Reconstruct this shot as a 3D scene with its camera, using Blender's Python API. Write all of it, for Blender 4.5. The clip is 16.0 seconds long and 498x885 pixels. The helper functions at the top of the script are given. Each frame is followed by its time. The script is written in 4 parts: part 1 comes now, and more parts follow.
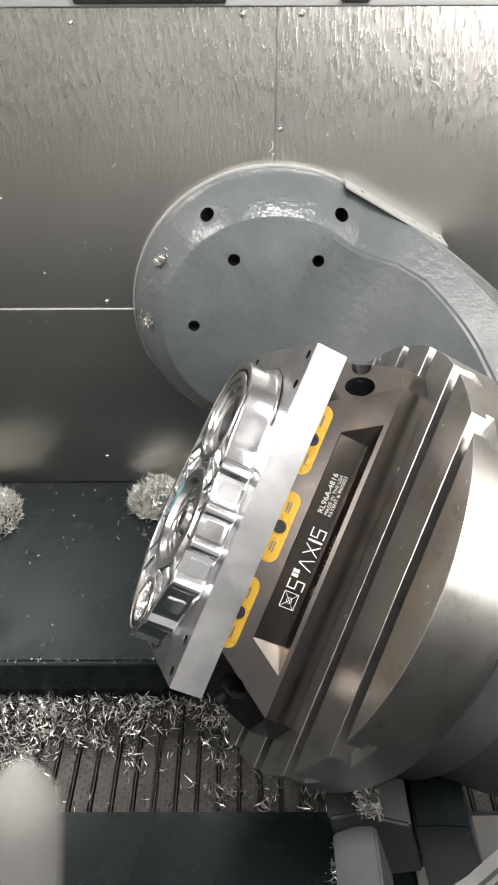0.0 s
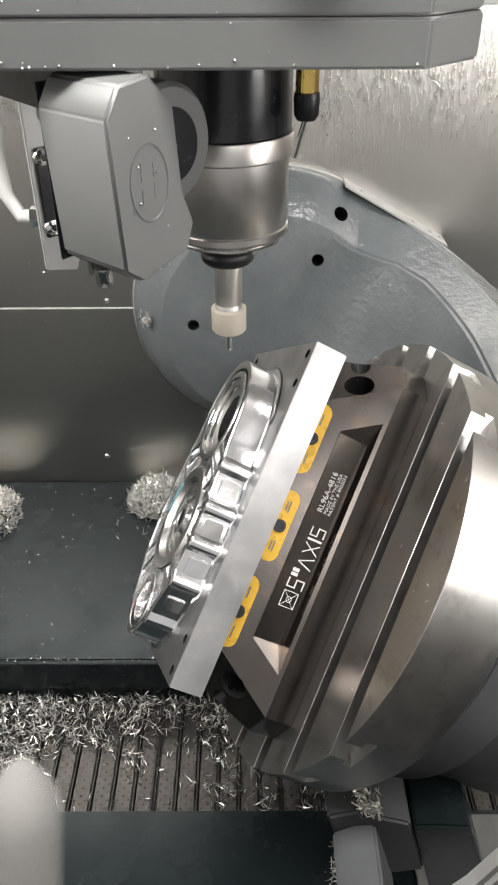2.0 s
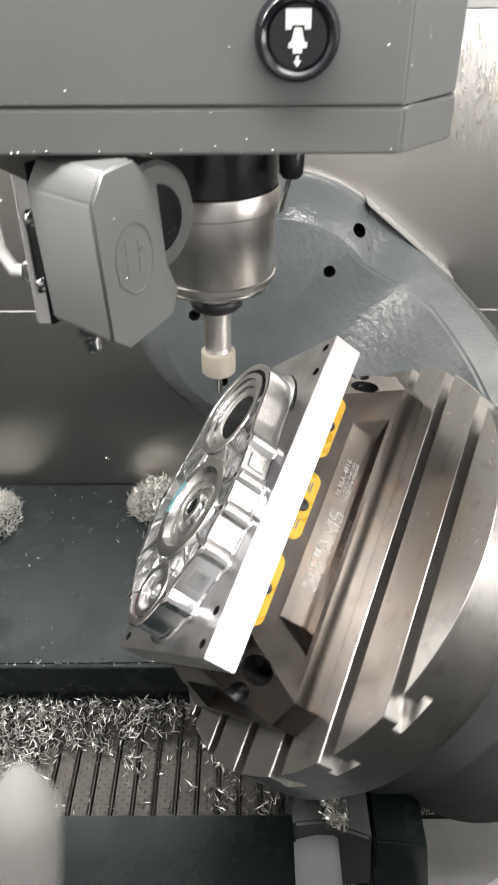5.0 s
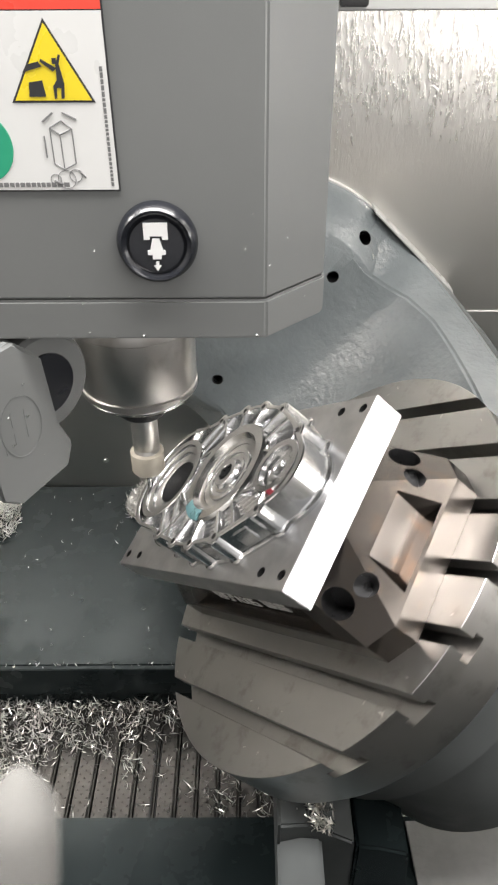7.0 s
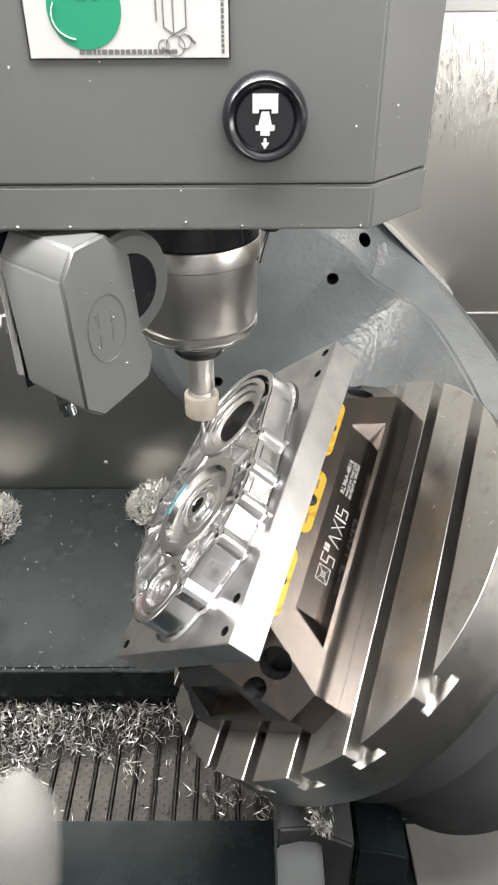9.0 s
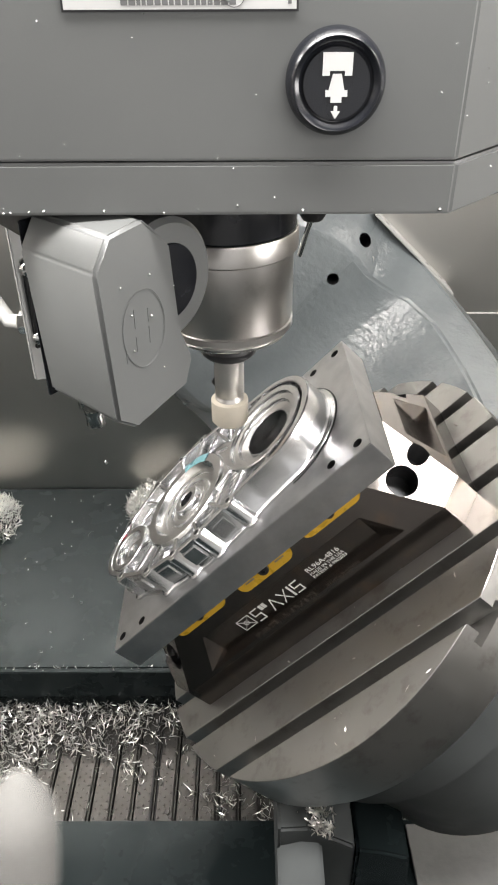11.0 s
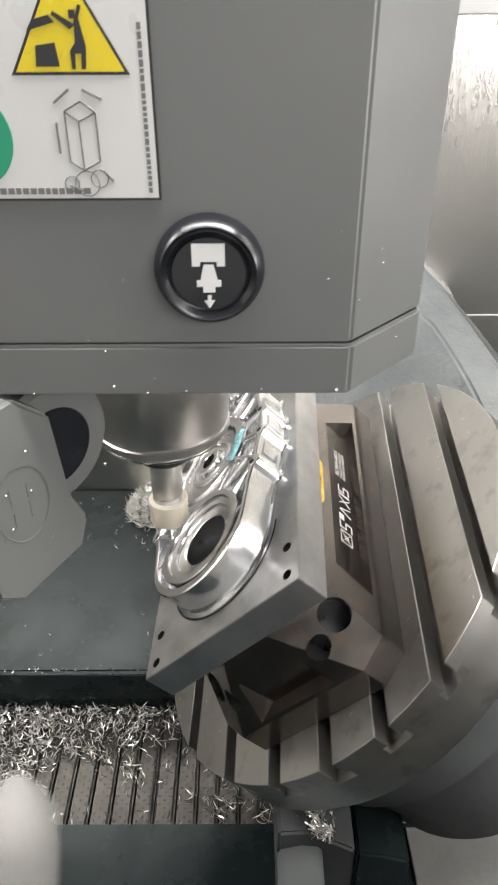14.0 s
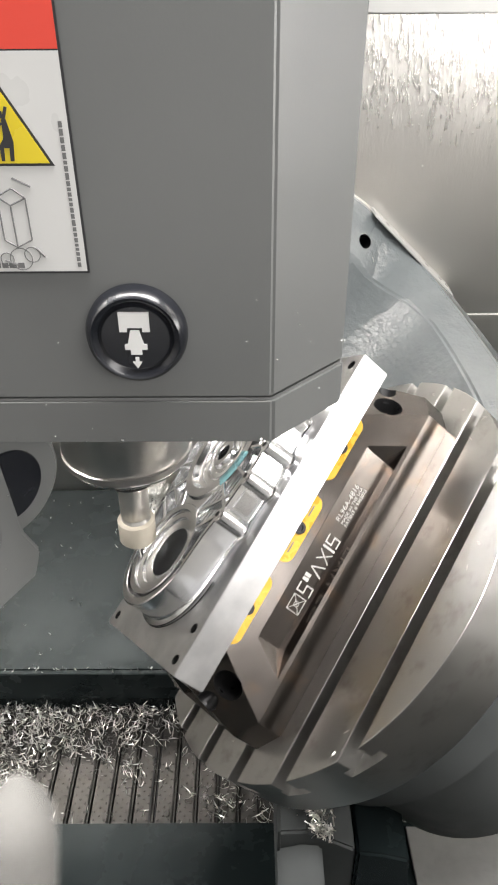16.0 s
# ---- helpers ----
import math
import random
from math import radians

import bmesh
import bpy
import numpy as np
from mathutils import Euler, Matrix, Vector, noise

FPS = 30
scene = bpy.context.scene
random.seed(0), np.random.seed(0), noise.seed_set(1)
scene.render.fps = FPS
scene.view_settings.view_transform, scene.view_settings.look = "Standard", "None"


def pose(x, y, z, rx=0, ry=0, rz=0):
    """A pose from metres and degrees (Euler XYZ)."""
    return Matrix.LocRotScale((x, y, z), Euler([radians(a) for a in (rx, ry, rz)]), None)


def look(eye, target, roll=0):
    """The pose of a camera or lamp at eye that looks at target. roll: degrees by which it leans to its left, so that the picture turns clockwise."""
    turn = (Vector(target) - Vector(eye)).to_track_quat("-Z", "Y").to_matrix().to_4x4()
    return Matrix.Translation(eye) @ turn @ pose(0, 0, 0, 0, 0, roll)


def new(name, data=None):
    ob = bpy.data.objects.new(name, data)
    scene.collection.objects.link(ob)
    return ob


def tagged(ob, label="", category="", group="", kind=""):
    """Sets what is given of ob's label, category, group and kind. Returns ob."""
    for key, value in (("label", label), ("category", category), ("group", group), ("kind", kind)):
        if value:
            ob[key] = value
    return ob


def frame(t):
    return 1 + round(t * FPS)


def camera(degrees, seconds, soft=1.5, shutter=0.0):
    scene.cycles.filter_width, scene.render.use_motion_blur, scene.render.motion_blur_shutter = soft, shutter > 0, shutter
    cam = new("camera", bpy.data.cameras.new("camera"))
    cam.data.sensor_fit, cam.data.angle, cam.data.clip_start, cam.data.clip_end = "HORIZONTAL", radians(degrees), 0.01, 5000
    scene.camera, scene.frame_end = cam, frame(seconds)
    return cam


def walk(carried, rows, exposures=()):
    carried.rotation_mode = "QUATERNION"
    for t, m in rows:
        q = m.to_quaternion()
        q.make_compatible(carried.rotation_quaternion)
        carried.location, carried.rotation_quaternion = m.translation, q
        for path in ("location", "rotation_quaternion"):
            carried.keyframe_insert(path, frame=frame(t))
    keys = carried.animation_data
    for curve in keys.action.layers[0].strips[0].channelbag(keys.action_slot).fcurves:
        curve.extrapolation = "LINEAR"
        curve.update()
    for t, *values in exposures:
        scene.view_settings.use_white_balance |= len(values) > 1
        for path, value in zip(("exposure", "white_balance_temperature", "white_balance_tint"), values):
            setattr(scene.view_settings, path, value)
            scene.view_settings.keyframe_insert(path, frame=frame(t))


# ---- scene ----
EYE_Z = 1.6
cam = camera(37.2, 16.0, soft=1.9, shutter=0.5)


def eye(forward, yaw, pitch, roll=0.24):
    return pose(0, forward, EYE_Z, 90 - 35.19 + pitch, roll, yaw)


CAM_ROWS = [
    (0.0, 0, 0, 0), (1.5, 0, -0.05, -0.09), (2.5, 0, -0.05, 0), (4.0, 0.001, -0.02, 0.10), (6.5, 0.002, -0.08, 0.21),
    (7.5, 0.003, -0.12, 0.25), (9.0, 0.004, -0.13, 0.35), (11.5, 0.004, -0.09, 0.37), (13.0, 0.006, -0.11, 0.45),
    (15.0, 0.006, -0.13, 0.48), (16.0, 0.006, -0.12, 0.42)]
walk(cam, [(t, eye(f, yw, p)) for t, f, yw, p in CAM_ROWS], exposures=[(0, 0.07), (2.5, 0.14), (4, 0.18), (6.5, 0.36), (9, 0.43), (12, 0.50), (16, 0.56)])

# ---------------------------------------------------------------- light
world = bpy.data.worlds.new("world")
world.use_nodes = True
scene.world = world
bg = world.node_tree.nodes["Background"]
bg.inputs[0].default_value, bg.inputs[1].default_value = (1.0, 0.976, 0.962, 1), 0.59


def area_lamp(name, at, to, sx, sy, watts, colour=(1, 0.968, 0.946)):
    data = bpy.data.lights.new(name, "AREA")
    data.shape, data.size, data.size_y, data.energy, data.color = "RECTANGLE", sx, sy, watts, colour
    ob = new(name, data)
    ob.matrix_basis = look(at, to)
    return ob


area_lamp("work_light", (-0.05, 0.28, 2.34), (0.0, 0.80, 1.05), 1.4, 0.24, 40)
area_lamp("work_light", (0.95, 0.22, 1.44), (0.05, 0.66, 1.12), 0.60, 0.26, 5.5)
area_lamp("work_light", (0.52, -0.58, 2.00), (0.10, 0.66, 1.12), 0.70, 0.30, 4.5)
area_lamp("work_light", (-0.93, 0.45, 2.05), (0.0, 0.9, 1.0), 0.50, 0.22, 9)

# ---------------------------------------------------------------- materials


class Nodes:
    def __init__(self, name):
        self.mat = bpy.data.materials.new(name)
        self.mat.use_nodes = True
        self.tree = self.mat.node_tree
        self.bsdf = self.tree.nodes["Principled BSDF"]
        self.coord = self.add("ShaderNodeTexCoord").outputs["Object"]

    def add(self, kind, **inputs):
        node = self.tree.nodes.new(kind)
        for key, value in inputs.items():
            self.put(node, key.replace("_", " "), value)
        return node

    def put(self, node, key, value):
        socket = node.inputs[key]
        if isinstance(value, bpy.types.NodeSocket):
            self.tree.links.new(value, socket)
        else:
            socket.default_value = value

    def noise(self, scale, detail=3.0, stretch=(1, 1, 1), rough=0.55):
        mapping = self.add("ShaderNodeMapping", Vector=self.coord)
        mapping.inputs["Scale"].default_value = stretch
        return self.add("ShaderNodeTexNoise", Vector=mapping.outputs[0], Scale=scale, Detail=detail, Roughness=rough).outputs[0]

    def ramp(self, fac, stops):
        node = self.add("ShaderNodeValToRGB", Fac=fac)
        while len(node.color_ramp.elements) < len(stops):
            node.color_ramp.elements.new(0.5)
        for e, (p, c) in zip(node.color_ramp.elements, stops):
            e.position = p
            e.color = (*c, 1) if isinstance(c, tuple) else (c, c, c, 1)
        return node.outputs[0]

    def mix(self, fac, a, b):
        node = self.tree.nodes.new("ShaderNodeMix")
        node.data_type = "RGBA"
        for i, v in ((0, fac), (6, a), (7, b)):
            if isinstance(v, bpy.types.NodeSocket):
                self.tree.links.new(v, node.inputs[i])
            else:
                node.inputs[i].default_value = v if i == 0 else (*v, 1)
        return node.outputs[2]

    def bump(self, height, strength, distance, below=None):
        node = self.add("ShaderNodeBump", Height=height, Strength=strength, Distance=distance)
        if below is not None:
            self.put(node, "Normal", below)
        self.put(self.bsdf, "Normal", node.outputs[0])
        return node.outputs[0]

    def set(self, **inputs):
        for key, value in inputs.items():
            self.put(self.bsdf, key.replace("_", " "), value)
        return self.mat


def plain(name, colour, rough=0.5, metal=0.0, spread=0.15, scale=40.0, bump=0.0, rough_spread=0.12):
    n = Nodes(name)
    big, fine = n.noise(scale * 0.12, 4), n.noise(scale, 5)
    lo, hi = tuple(c * (1 - spread) for c in colour), tuple(min(1, c * (1 + spread)) for c in colour)
    a = n.ramp(big, [(0.3, lo), (0.7, hi)])
    n.set(Base_Color=n.mix(0.35, a, n.ramp(fine, [(0.35, lo), (0.65, hi)])), Metallic=metal)
    n.set(Roughness=n.ramp(fine, [(0.3, max(0.03, rough - rough_spread)), (0.7, min(1, rough + rough_spread))]))
    if bump:
        n.bump(fine, 0.6, bump)
    return n.mat


def stainless():
    n = Nodes("brushed_stainless")
    brush = n.noise(30, 3, (60, 1, 1.2))
    wet = n.noise(165, 4, (1, 1, 0.24), 0.65)
    cloud = n.noise(2.2, 3)
    split = n.add("ShaderNodeSeparateXYZ", Vector=n.coord)
    high = n.ramp(n.add("ShaderNodeMapRange", Value=split.outputs[2], From_Min=1.22, From_Max=1.40).outputs[0], [(0.0, 0.0), (1.0, 1.0)])
    drops = n.ramp(wet, [(0.30, 0.0), (0.70, 1.0)])
    film = n.add("ShaderNodeMath", Value=drops)
    film.operation = "MULTIPLY"
    n.tree.links.new(drops, film.inputs[0])
    n.tree.links.new(high, film.inputs[1])
    n.set(Base_Color=n.ramp(cloud, [(0.3, (0.63, 0.615, 0.585)), (0.7, (0.76, 0.74, 0.70))]), Metallic=1.0)
    n.set(Roughness=n.ramp(film.outputs[0], [(0.0, 0.36), (1.0, 0.20)]), Anisotropic=0.4)
    first = n.bump(brush, 0.12, 0.0003)
    n.bump(film.outputs[0], 0.60, 0.0011, first)
    return n.mat


def cast_paint():
    n = Nodes("cast_grey_paint")
    lump, fine = n.noise(95, 2), n.noise(14, 4)
    n.set(Base_Color=n.ramp(fine, [(0.3, (0.118, 0.132, 0.136)), (0.7, (0.148, 0.163, 0.167))]))
    n.set(Roughness=n.ramp(fine, [(0.3, 0.16), (0.7, 0.27)]))
    first = n.bump(lump, 0.42, 0.0036)
    n.bump(n.noise(420, 2), 0.25, 0.0006, first)
    return n.mat


def head_paint():
    n = Nodes("satin_grey_paint")
    haze = n.noise(5, 4)
    n.set(Base_Color=n.ramp(haze, [(0.3, (0.108, 0.112, 0.110)), (0.7, (0.128, 0.132, 0.129))]))
    n.set(Roughness=n.ramp(n.noise(30, 4), [(0.3, 0.30), (0.7, 0.42)]))
    n.bump(n.noise(900, 2), 0.08, 0.0003)
    return n.mat


def dark_sheet():
    n = Nodes("dark_coated_sheet")
    haze = n.noise(3.5, 4)
    n.set(Base_Color=n.ramp(haze, [(0.3, (0.0065, 0.0095, 0.0100)), (0.7, (0.011, 0.0155, 0.0160))]))
    n.set(Roughness=n.ramp(n.noise(18, 4), [(0.3, 0.16), (0.7, 0.34)]), Specular_IOR_Level=0.18, Specular_Tint=(0.84, 0.96, 1.0, 1))
    n.bump(n.noise(60, 3), 0.12, 0.001)
    return n.mat


def ground_steel(name, dark, light, rough, stain=(0.10, 0.085, 0.07), amount=0.5):
    n = Nodes(name)
    blot = n.noise(34, 6, rough=0.65)
    base = n.ramp(n.noise(5, 5), [(0.25, dark), (0.75, light)])
    mask = n.ramp(blot, [(0.54, 0.0), (0.74, amount)])
    n.set(Base_Color=n.mix(mask, base, stain), Metallic=1.0)
    n.set(Roughness=n.ramp(n.noise(45, 5), [(0.3, rough - 0.03), (0.7, rough + 0.04)]))
    n.bump(n.noise(260, 3), 0.10, 0.0003)
    return n.mat


def machined_aluminium(name, rough, tooth, light=0.86, relief=0.16, smudge=0.93):
    n = Nodes(name)
    cloud = n.noise(30, 5)
    n.set(Base_Color=n.ramp(cloud, [(0.36, (light * smudge, light * smudge * 1.01, light * smudge * 1.025)), (0.62, (light, light, light))]), Metallic=1.0)
    n.set(Roughness=n.ramp(n.noise(55, 5), [(0.3, rough - 0.04), (0.7, rough + 0.06)]))
    mapping = n.add("ShaderNodeMapping", Vector=n.coord)
    wave = n.add("ShaderNodeTexWave", Vector=mapping.outputs[0], Scale=tooth, Distortion=2.5, Detail=2.0)
    n.bump(wave.outputs[1], relief, 0.0003)
    return n.mat


M_STAINLESS = stainless()
M_CAST = cast_paint()
M_HEAD = head_paint()
M_DARK = dark_sheet()
M_PLATTER = ground_steel("platter_steel", (0.36, 0.355, 0.342), (0.455, 0.448, 0.43), 0.325, (0.20, 0.182, 0.155), 0.6)
M_RISER = ground_steel("riser_blued_steel", (0.100, 0.090, 0.083), (0.155, 0.139, 0.128), 0.23, (0.27, 0.18, 0.12), 0.5)
M_ALU = machined_aluminium("machined_aluminium", 0.20, 160, 0.76, 0.05)
M_PLATE = machined_aluminium("plate_aluminium", 0.34, 200, 0.57, 0.02, 0.80)
M_SPINDLE = ground_steel("spindle_steel", (0.50, 0.485, 0.465), (0.62, 0.60, 0.58), 0.32, (0.30, 0.28, 0.26), 0.4)
M_BRIGHT = plain("satin_bright_steel", (0.74, 0.72, 0.69), 0.38, 1.0, 0.08, 60, rough_spread=0.06)
M_CHROME = plain("bright_steel", (0.72, 0.72, 0.71), 0.15, 1.0, 0.06, 60, rough_spread=0.06)
M_CREAM = plain("cream_nut_coating", (0.58, 0.53, 0.44), 0.42, 0.0, 0.08, 80)
M_BLACK = plain("black_plastic", (0.010, 0.011, 0.014), 0.22, 0.0, 0.2, 50, rough_spread=0.08)
# black parts; also hole walls and recesses, where black stands in for shade
M_BLACKOX_SHADE = plain("black_oxide_and_shade", (0.030, 0.030, 0.031), 0.35, 0.6, 0.3, 60)
M_SOCKET = plain("dark_socket", (0.008, 0.008, 0.008), 0.6, 0.0, 0.2, 50)
M_ENGRAVED = plain("engraved_paint", (0.55, 0.54, 0.52), 0.5, 0.0, 0.06, 60)
M_WHITE = plain("white_print", (0.62, 0.62, 0.61), 0.45, 0.0, 0.03, 30)
M_YELLOW = plain("yellow_anodised", (0.56, 0.33, 0.025), 0.30, 0.25, 0.08, 60)
M_BRASS = plain("brass_fitting", (0.62, 0.45, 0.14), 0.28, 1.0, 0.1, 60)
M_LABELWHITE = plain("label_film", (0.52, 0.52, 0.51), 0.36, 0.0, 0.03, 12)
M_LABELRED = plain("label_red", (0.58, 0.05, 0.03), 0.36, 0.0, 0.03, 12)
M_LABELYELLOW = plain("label_yellow", (0.60, 0.47, 0.015), 0.36, 0.0, 0.03, 12)
M_LABELGREEN = plain("label_green", (0.015, 0.24, 0.13), 0.36, 0.0, 0.05, 12)
M_INK = plain("label_ink", (0.02, 0.02, 0.022), 0.45, 0.0, 0.1, 12)
M_GREYINK = plain("label_grey_ink", (0.13, 0.13, 0.13), 0.45, 0.0, 0.1, 12)
M_CHIP = plain("aluminium_swarf", (0.72, 0.715, 0.69), 0.36, 1.0, 0.22, 90, rough_spread=0.12)
M_BELT = ground_steel("belt_steel", (0.066, 0.064, 0.061), (0.115, 0.111, 0.105), 0.42, (0.06, 0.05, 0.045), 0.5)
M_PANEL = plain("light_grey_panel", (0.42, 0.42, 0.41), 0.4, 0.3, 0.06, 20)
M_TEAL = plain("teal_reflection_paint", (0.30, 0.60, 0.66), 0.3, 0.5, 0.15, 60)
M_RED = plain("red_marker", (0.75, 0.12, 0.16), 0.3, 0.5, 0.15, 60)
# grey paint made darker to carry the shade under the platter
M_SHADE = plain("shaded_grey_paint", (0.062, 0.067, 0.067), 0.62, 0.0, 0.15, 30)
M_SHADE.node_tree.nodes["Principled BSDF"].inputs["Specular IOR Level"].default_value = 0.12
M_ARM = plain("bare_grey_casting", (0.17, 0.17, 0.165), 0.6, 0.0, 0.2, 60, 0.002)
M_HOSE_GLINT = plain("white_hose_and_glint", (0.60, 0.60, 0.58), 0.4, 0.0, 0.05, 40)

# ---------------------------------------------------------------- mesh tools


def mesh_object(name, bm, material, parent=None, label="", smooth=40):
    data = bpy.data.meshes.new(name)
    bmesh.ops.recalc_face_normals(bm, faces=bm.faces)
    bm.to_mesh(data)
    bm.free()
    for m in material if isinstance(material, (list, tuple)) else [material]:
        data.materials.append(m)
    if smooth:
        for p in data.polygons:
            p.use_smooth = True
        data.set_sharp_from_angle(angle=radians(smooth))
    ob = new(name, data)
    if parent is not None:
        ob.parent = parent
    if label:
        tagged(ob, label)
    return ob


def part(name, bm, material, parent, label="", smooth=40):
    return mesh_object(name, bm, material, parent, label, smooth)


def prism(points, lo, hi, axis="z", bevel=0.0, bm=None):
    """Extrudes a polygon. axis z: points are x, y; axis y: points are x, z."""
    bm = bm or bmesh.new()
    def v(p, h):
        return (p[0], p[1], h) if axis == "z" else (p[0], h, p[1]) if axis == "y" else (h, p[0], p[1])
    a = [bm.verts.new(v(p, lo)) for p in points]
    b = [bm.verts.new(v(p, hi)) for p in points]
    made = [bm.faces.new(a[::-1]), bm.faces.new(b)]
    for i in range(len(a)):
        j = (i + 1) % len(a)
        made.append(bm.faces.new((a[i], a[j], b[j], b[i])))
    if bevel:
        bmesh.ops.recalc_face_normals(bm, faces=made)
        edges = [e for e in {e for f in made for e in f.edges} if e.calc_face_angle(0) > 0.35]
        bmesh.ops.bevel(bm, geom=edges, offset=bevel, segments=2, affect="EDGES", clamp_overlap=True)
    return bm


def box(x0, x1, y0, y1, z0, z1, bevel=0.0, bm=None):
    return prism([(x0, y0), (x1, y0), (x1, y1), (x0, y1)], z0, z1, "z", bevel, bm)


def lathe(profile, steps=48, axis="z", at=(0, 0, 0), bm=None, start=0.0, turn=360.0):
    """Turns a profile of (radius, height) round an axis."""
    bm = bm or bmesh.new()
    rings, whole = [], turn >= 360
    count = steps if whole else steps + 1
    for r, h in profile:
        ring = []
        if r <= 1e-6 and whole:
            ring = [bm.verts.new(_axis_point(0, 0, h, axis, at))] * count
        else:
            for i in range(count):
                a = radians(start + turn * i / steps)
                ring.append(bm.verts.new(_axis_point(r * math.cos(a), r * math.sin(a), h, axis, at)))
        rings.append(ring)
    for p, q in zip(rings, rings[1:]):
        for i in range(steps):
            j = (i + 1) % count
            loop = []
            for v in (p[i], p[j], q[j], q[i]):
                if v not in loop:
                    loop.append(v)
            if len(loop) > 2:
                bm.faces.new(loop)
    return bm


def _axis_point(u, v, h, axis, at):
    p = (u, v, h) if axis == "z" else (u, h, v) if axis == "y" else (h, u, v)
    return (p[0] + at[0], p[1] + at[1], p[2] + at[2])


def disc(r, lo, hi, bevel=0.001, steps=40, axis="z", at=(0, 0, 0), bm=None):
    b = min(bevel, r * 0.4, abs(hi - lo) * 0.4)
    return lathe([(0, lo), (r - b, lo), (r, lo + b), (r, hi - b), (r - b, hi), (0, hi)], steps, axis, at, bm)


def tube_ring(r0, r1, lo, hi, steps=40, axis="z", at=(0, 0, 0), bm=None, b=0.0008):
    return lathe([(r0, lo), (r1 - b, lo), (r1, lo + b), (r1, hi - b), (r1 - b, hi), (r0 + b, hi), (r0, hi - b), (r0, lo)], steps, axis, at, bm)


def pipe(points, radius, steps=10, bm=None):
    bm = bm or bmesh.new()
    pts, rings = [Vector(p) for p in points], []
    for i, p in enumerate(pts):
        d = (pts[min(i + 1, len(pts) - 1)] - pts[max(i - 1, 0)]).normalized()
        side = d.orthogonal().normalized() if i == 0 else (side - d * side.dot(d)).normalized()
        up = d.cross(side)
        rings.append([bm.verts.new(p + radius * (math.cos(a) * side + math.sin(a) * up)) for a in (2 * math.pi * k / steps for k in range(steps))])
    for a, b in zip(rings, rings[1:]):
        for k in range(steps):
            bm.faces.new((a[k], a[(k + 1) % steps], b[(k + 1) % steps], b[k]))
    bm.faces.new(rings[0][::-1]), bm.faces.new(rings[-1])
    return bm


def drill(obs, cutter_bm, parent):
    """Cuts real holes into the parts of a thing. Black walls imitate the shade inside."""
    cutter = mesh_object("cutter", cutter_bm, M_BLACKOX_SHADE, parent, smooth=0)
    for ob in obs:
        mod = ob.modifiers.new("drill", "BOOLEAN")
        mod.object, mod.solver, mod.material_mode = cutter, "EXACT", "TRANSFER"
        mod.use_self = True
        bpy.context.view_layer.update()
        data = bpy.data.meshes.new_from_object(ob.evaluated_get(bpy.context.evaluated_depsgraph_get()))
        ob.modifiers.clear()
        ob.data = data
    bpy.data.objects.remove(cutter)


def moved(bm, m):
    bmesh.ops.transform(bm, matrix=m, verts=bm.verts)
    return bm


def lettering(text, size, material, parent, m, label=""):
    """Real lettering from the built-in font, as a mesh part."""
    curve = bpy.data.curves.new("lettering", "FONT")
    curve.body, curve.size, curve.extrude, curve.resolution_u = text, size, 0.0002, 3
    temp = bpy.data.objects.new("lettering", curve)
    data = bpy.data.meshes.new_from_object(temp)
    bpy.data.objects.remove(temp)
    data.materials.append(material)
    ob = new("lettering", data)
    ob.parent, ob.matrix_basis = parent, m
    if label:
        tagged(ob, label)
    return ob


def thing(name, label, category, at=(0, 0, 0), group="", kind=""):
    ob = new(name)
    ob.empty_display_size = 0.05
    ob.location = at
    return tagged(ob, label, category, group, kind)

# ---------------------------------------------------------------- the enclosure
AXIS = Vector((0.0394, 0.625, EYE_Z - 0.5576))     # where the tilt axis and the table axis meet
WALL_Y = 1.21
SEAM_Z = EYE_Z - 0.5615
DECK_BACK = EYE_Z - 0.952
DECK_LIP_Y, DECK_LIP_Z = 0.761, EYE_Z - 0.960
BELT_Z = EYE_Z - 1.06


def wall_panel(name, x0, x1, z0, z1, label):
    ob = mesh_object(name, box(x0, x1, WALL_Y, WALL_Y + 0.004, z0, z1, 0.0008), M_STAINLESS)
    return tagged(ob, label, "wall panel", kind="structure")


wall_panel("wall_north_1", -1.0, AXIS.x - 0.0008, SEAM_Z + 0.0012, EYE_Z - 0.1, "brushed stainless steel wall panel streaked with coolant")
wall_panel("wall_north_2", AXIS.x + 0.0008, 1.0, SEAM_Z + 0.0012, EYE_Z - 0.1, "brushed stainless steel wall panel streaked with coolant")
low = wall_panel("wall_north_3", -1.0, 1.0, DECK_BACK - 0.06, SEAM_Z - 0.0016, "brushed stainless steel lower wall panel")
tagged(mesh_object("wall_north", box(-1.05, 1.05, WALL_Y + 0.006, WALL_Y + 0.05, 0.3, 2.5), M_PANEL), "grey sheet metal wall behind the steel panels", "wall", kind="structure")
# white strip paints the light that the folded panel edge catches
tagged(mesh_object("seam_glint", box(-1.0, 1.0, WALL_Y - 0.0014, WALL_Y + 0.003, SEAM_Z - 0.0016, SEAM_Z + 0.0006), M_HOSE_GLINT), "pale strip along the panel seam, a painted glint on the folded edge", "trim", kind="structure")
tagged(mesh_object("upper_wall", box(-1.0, 1.0, WALL_Y - 0.006, WALL_Y + 0.004, EYE_Z - 0.098, 2.45, 0.001), M_PANEL), "light grey upper sheet panel", "wall panel", kind="structure")
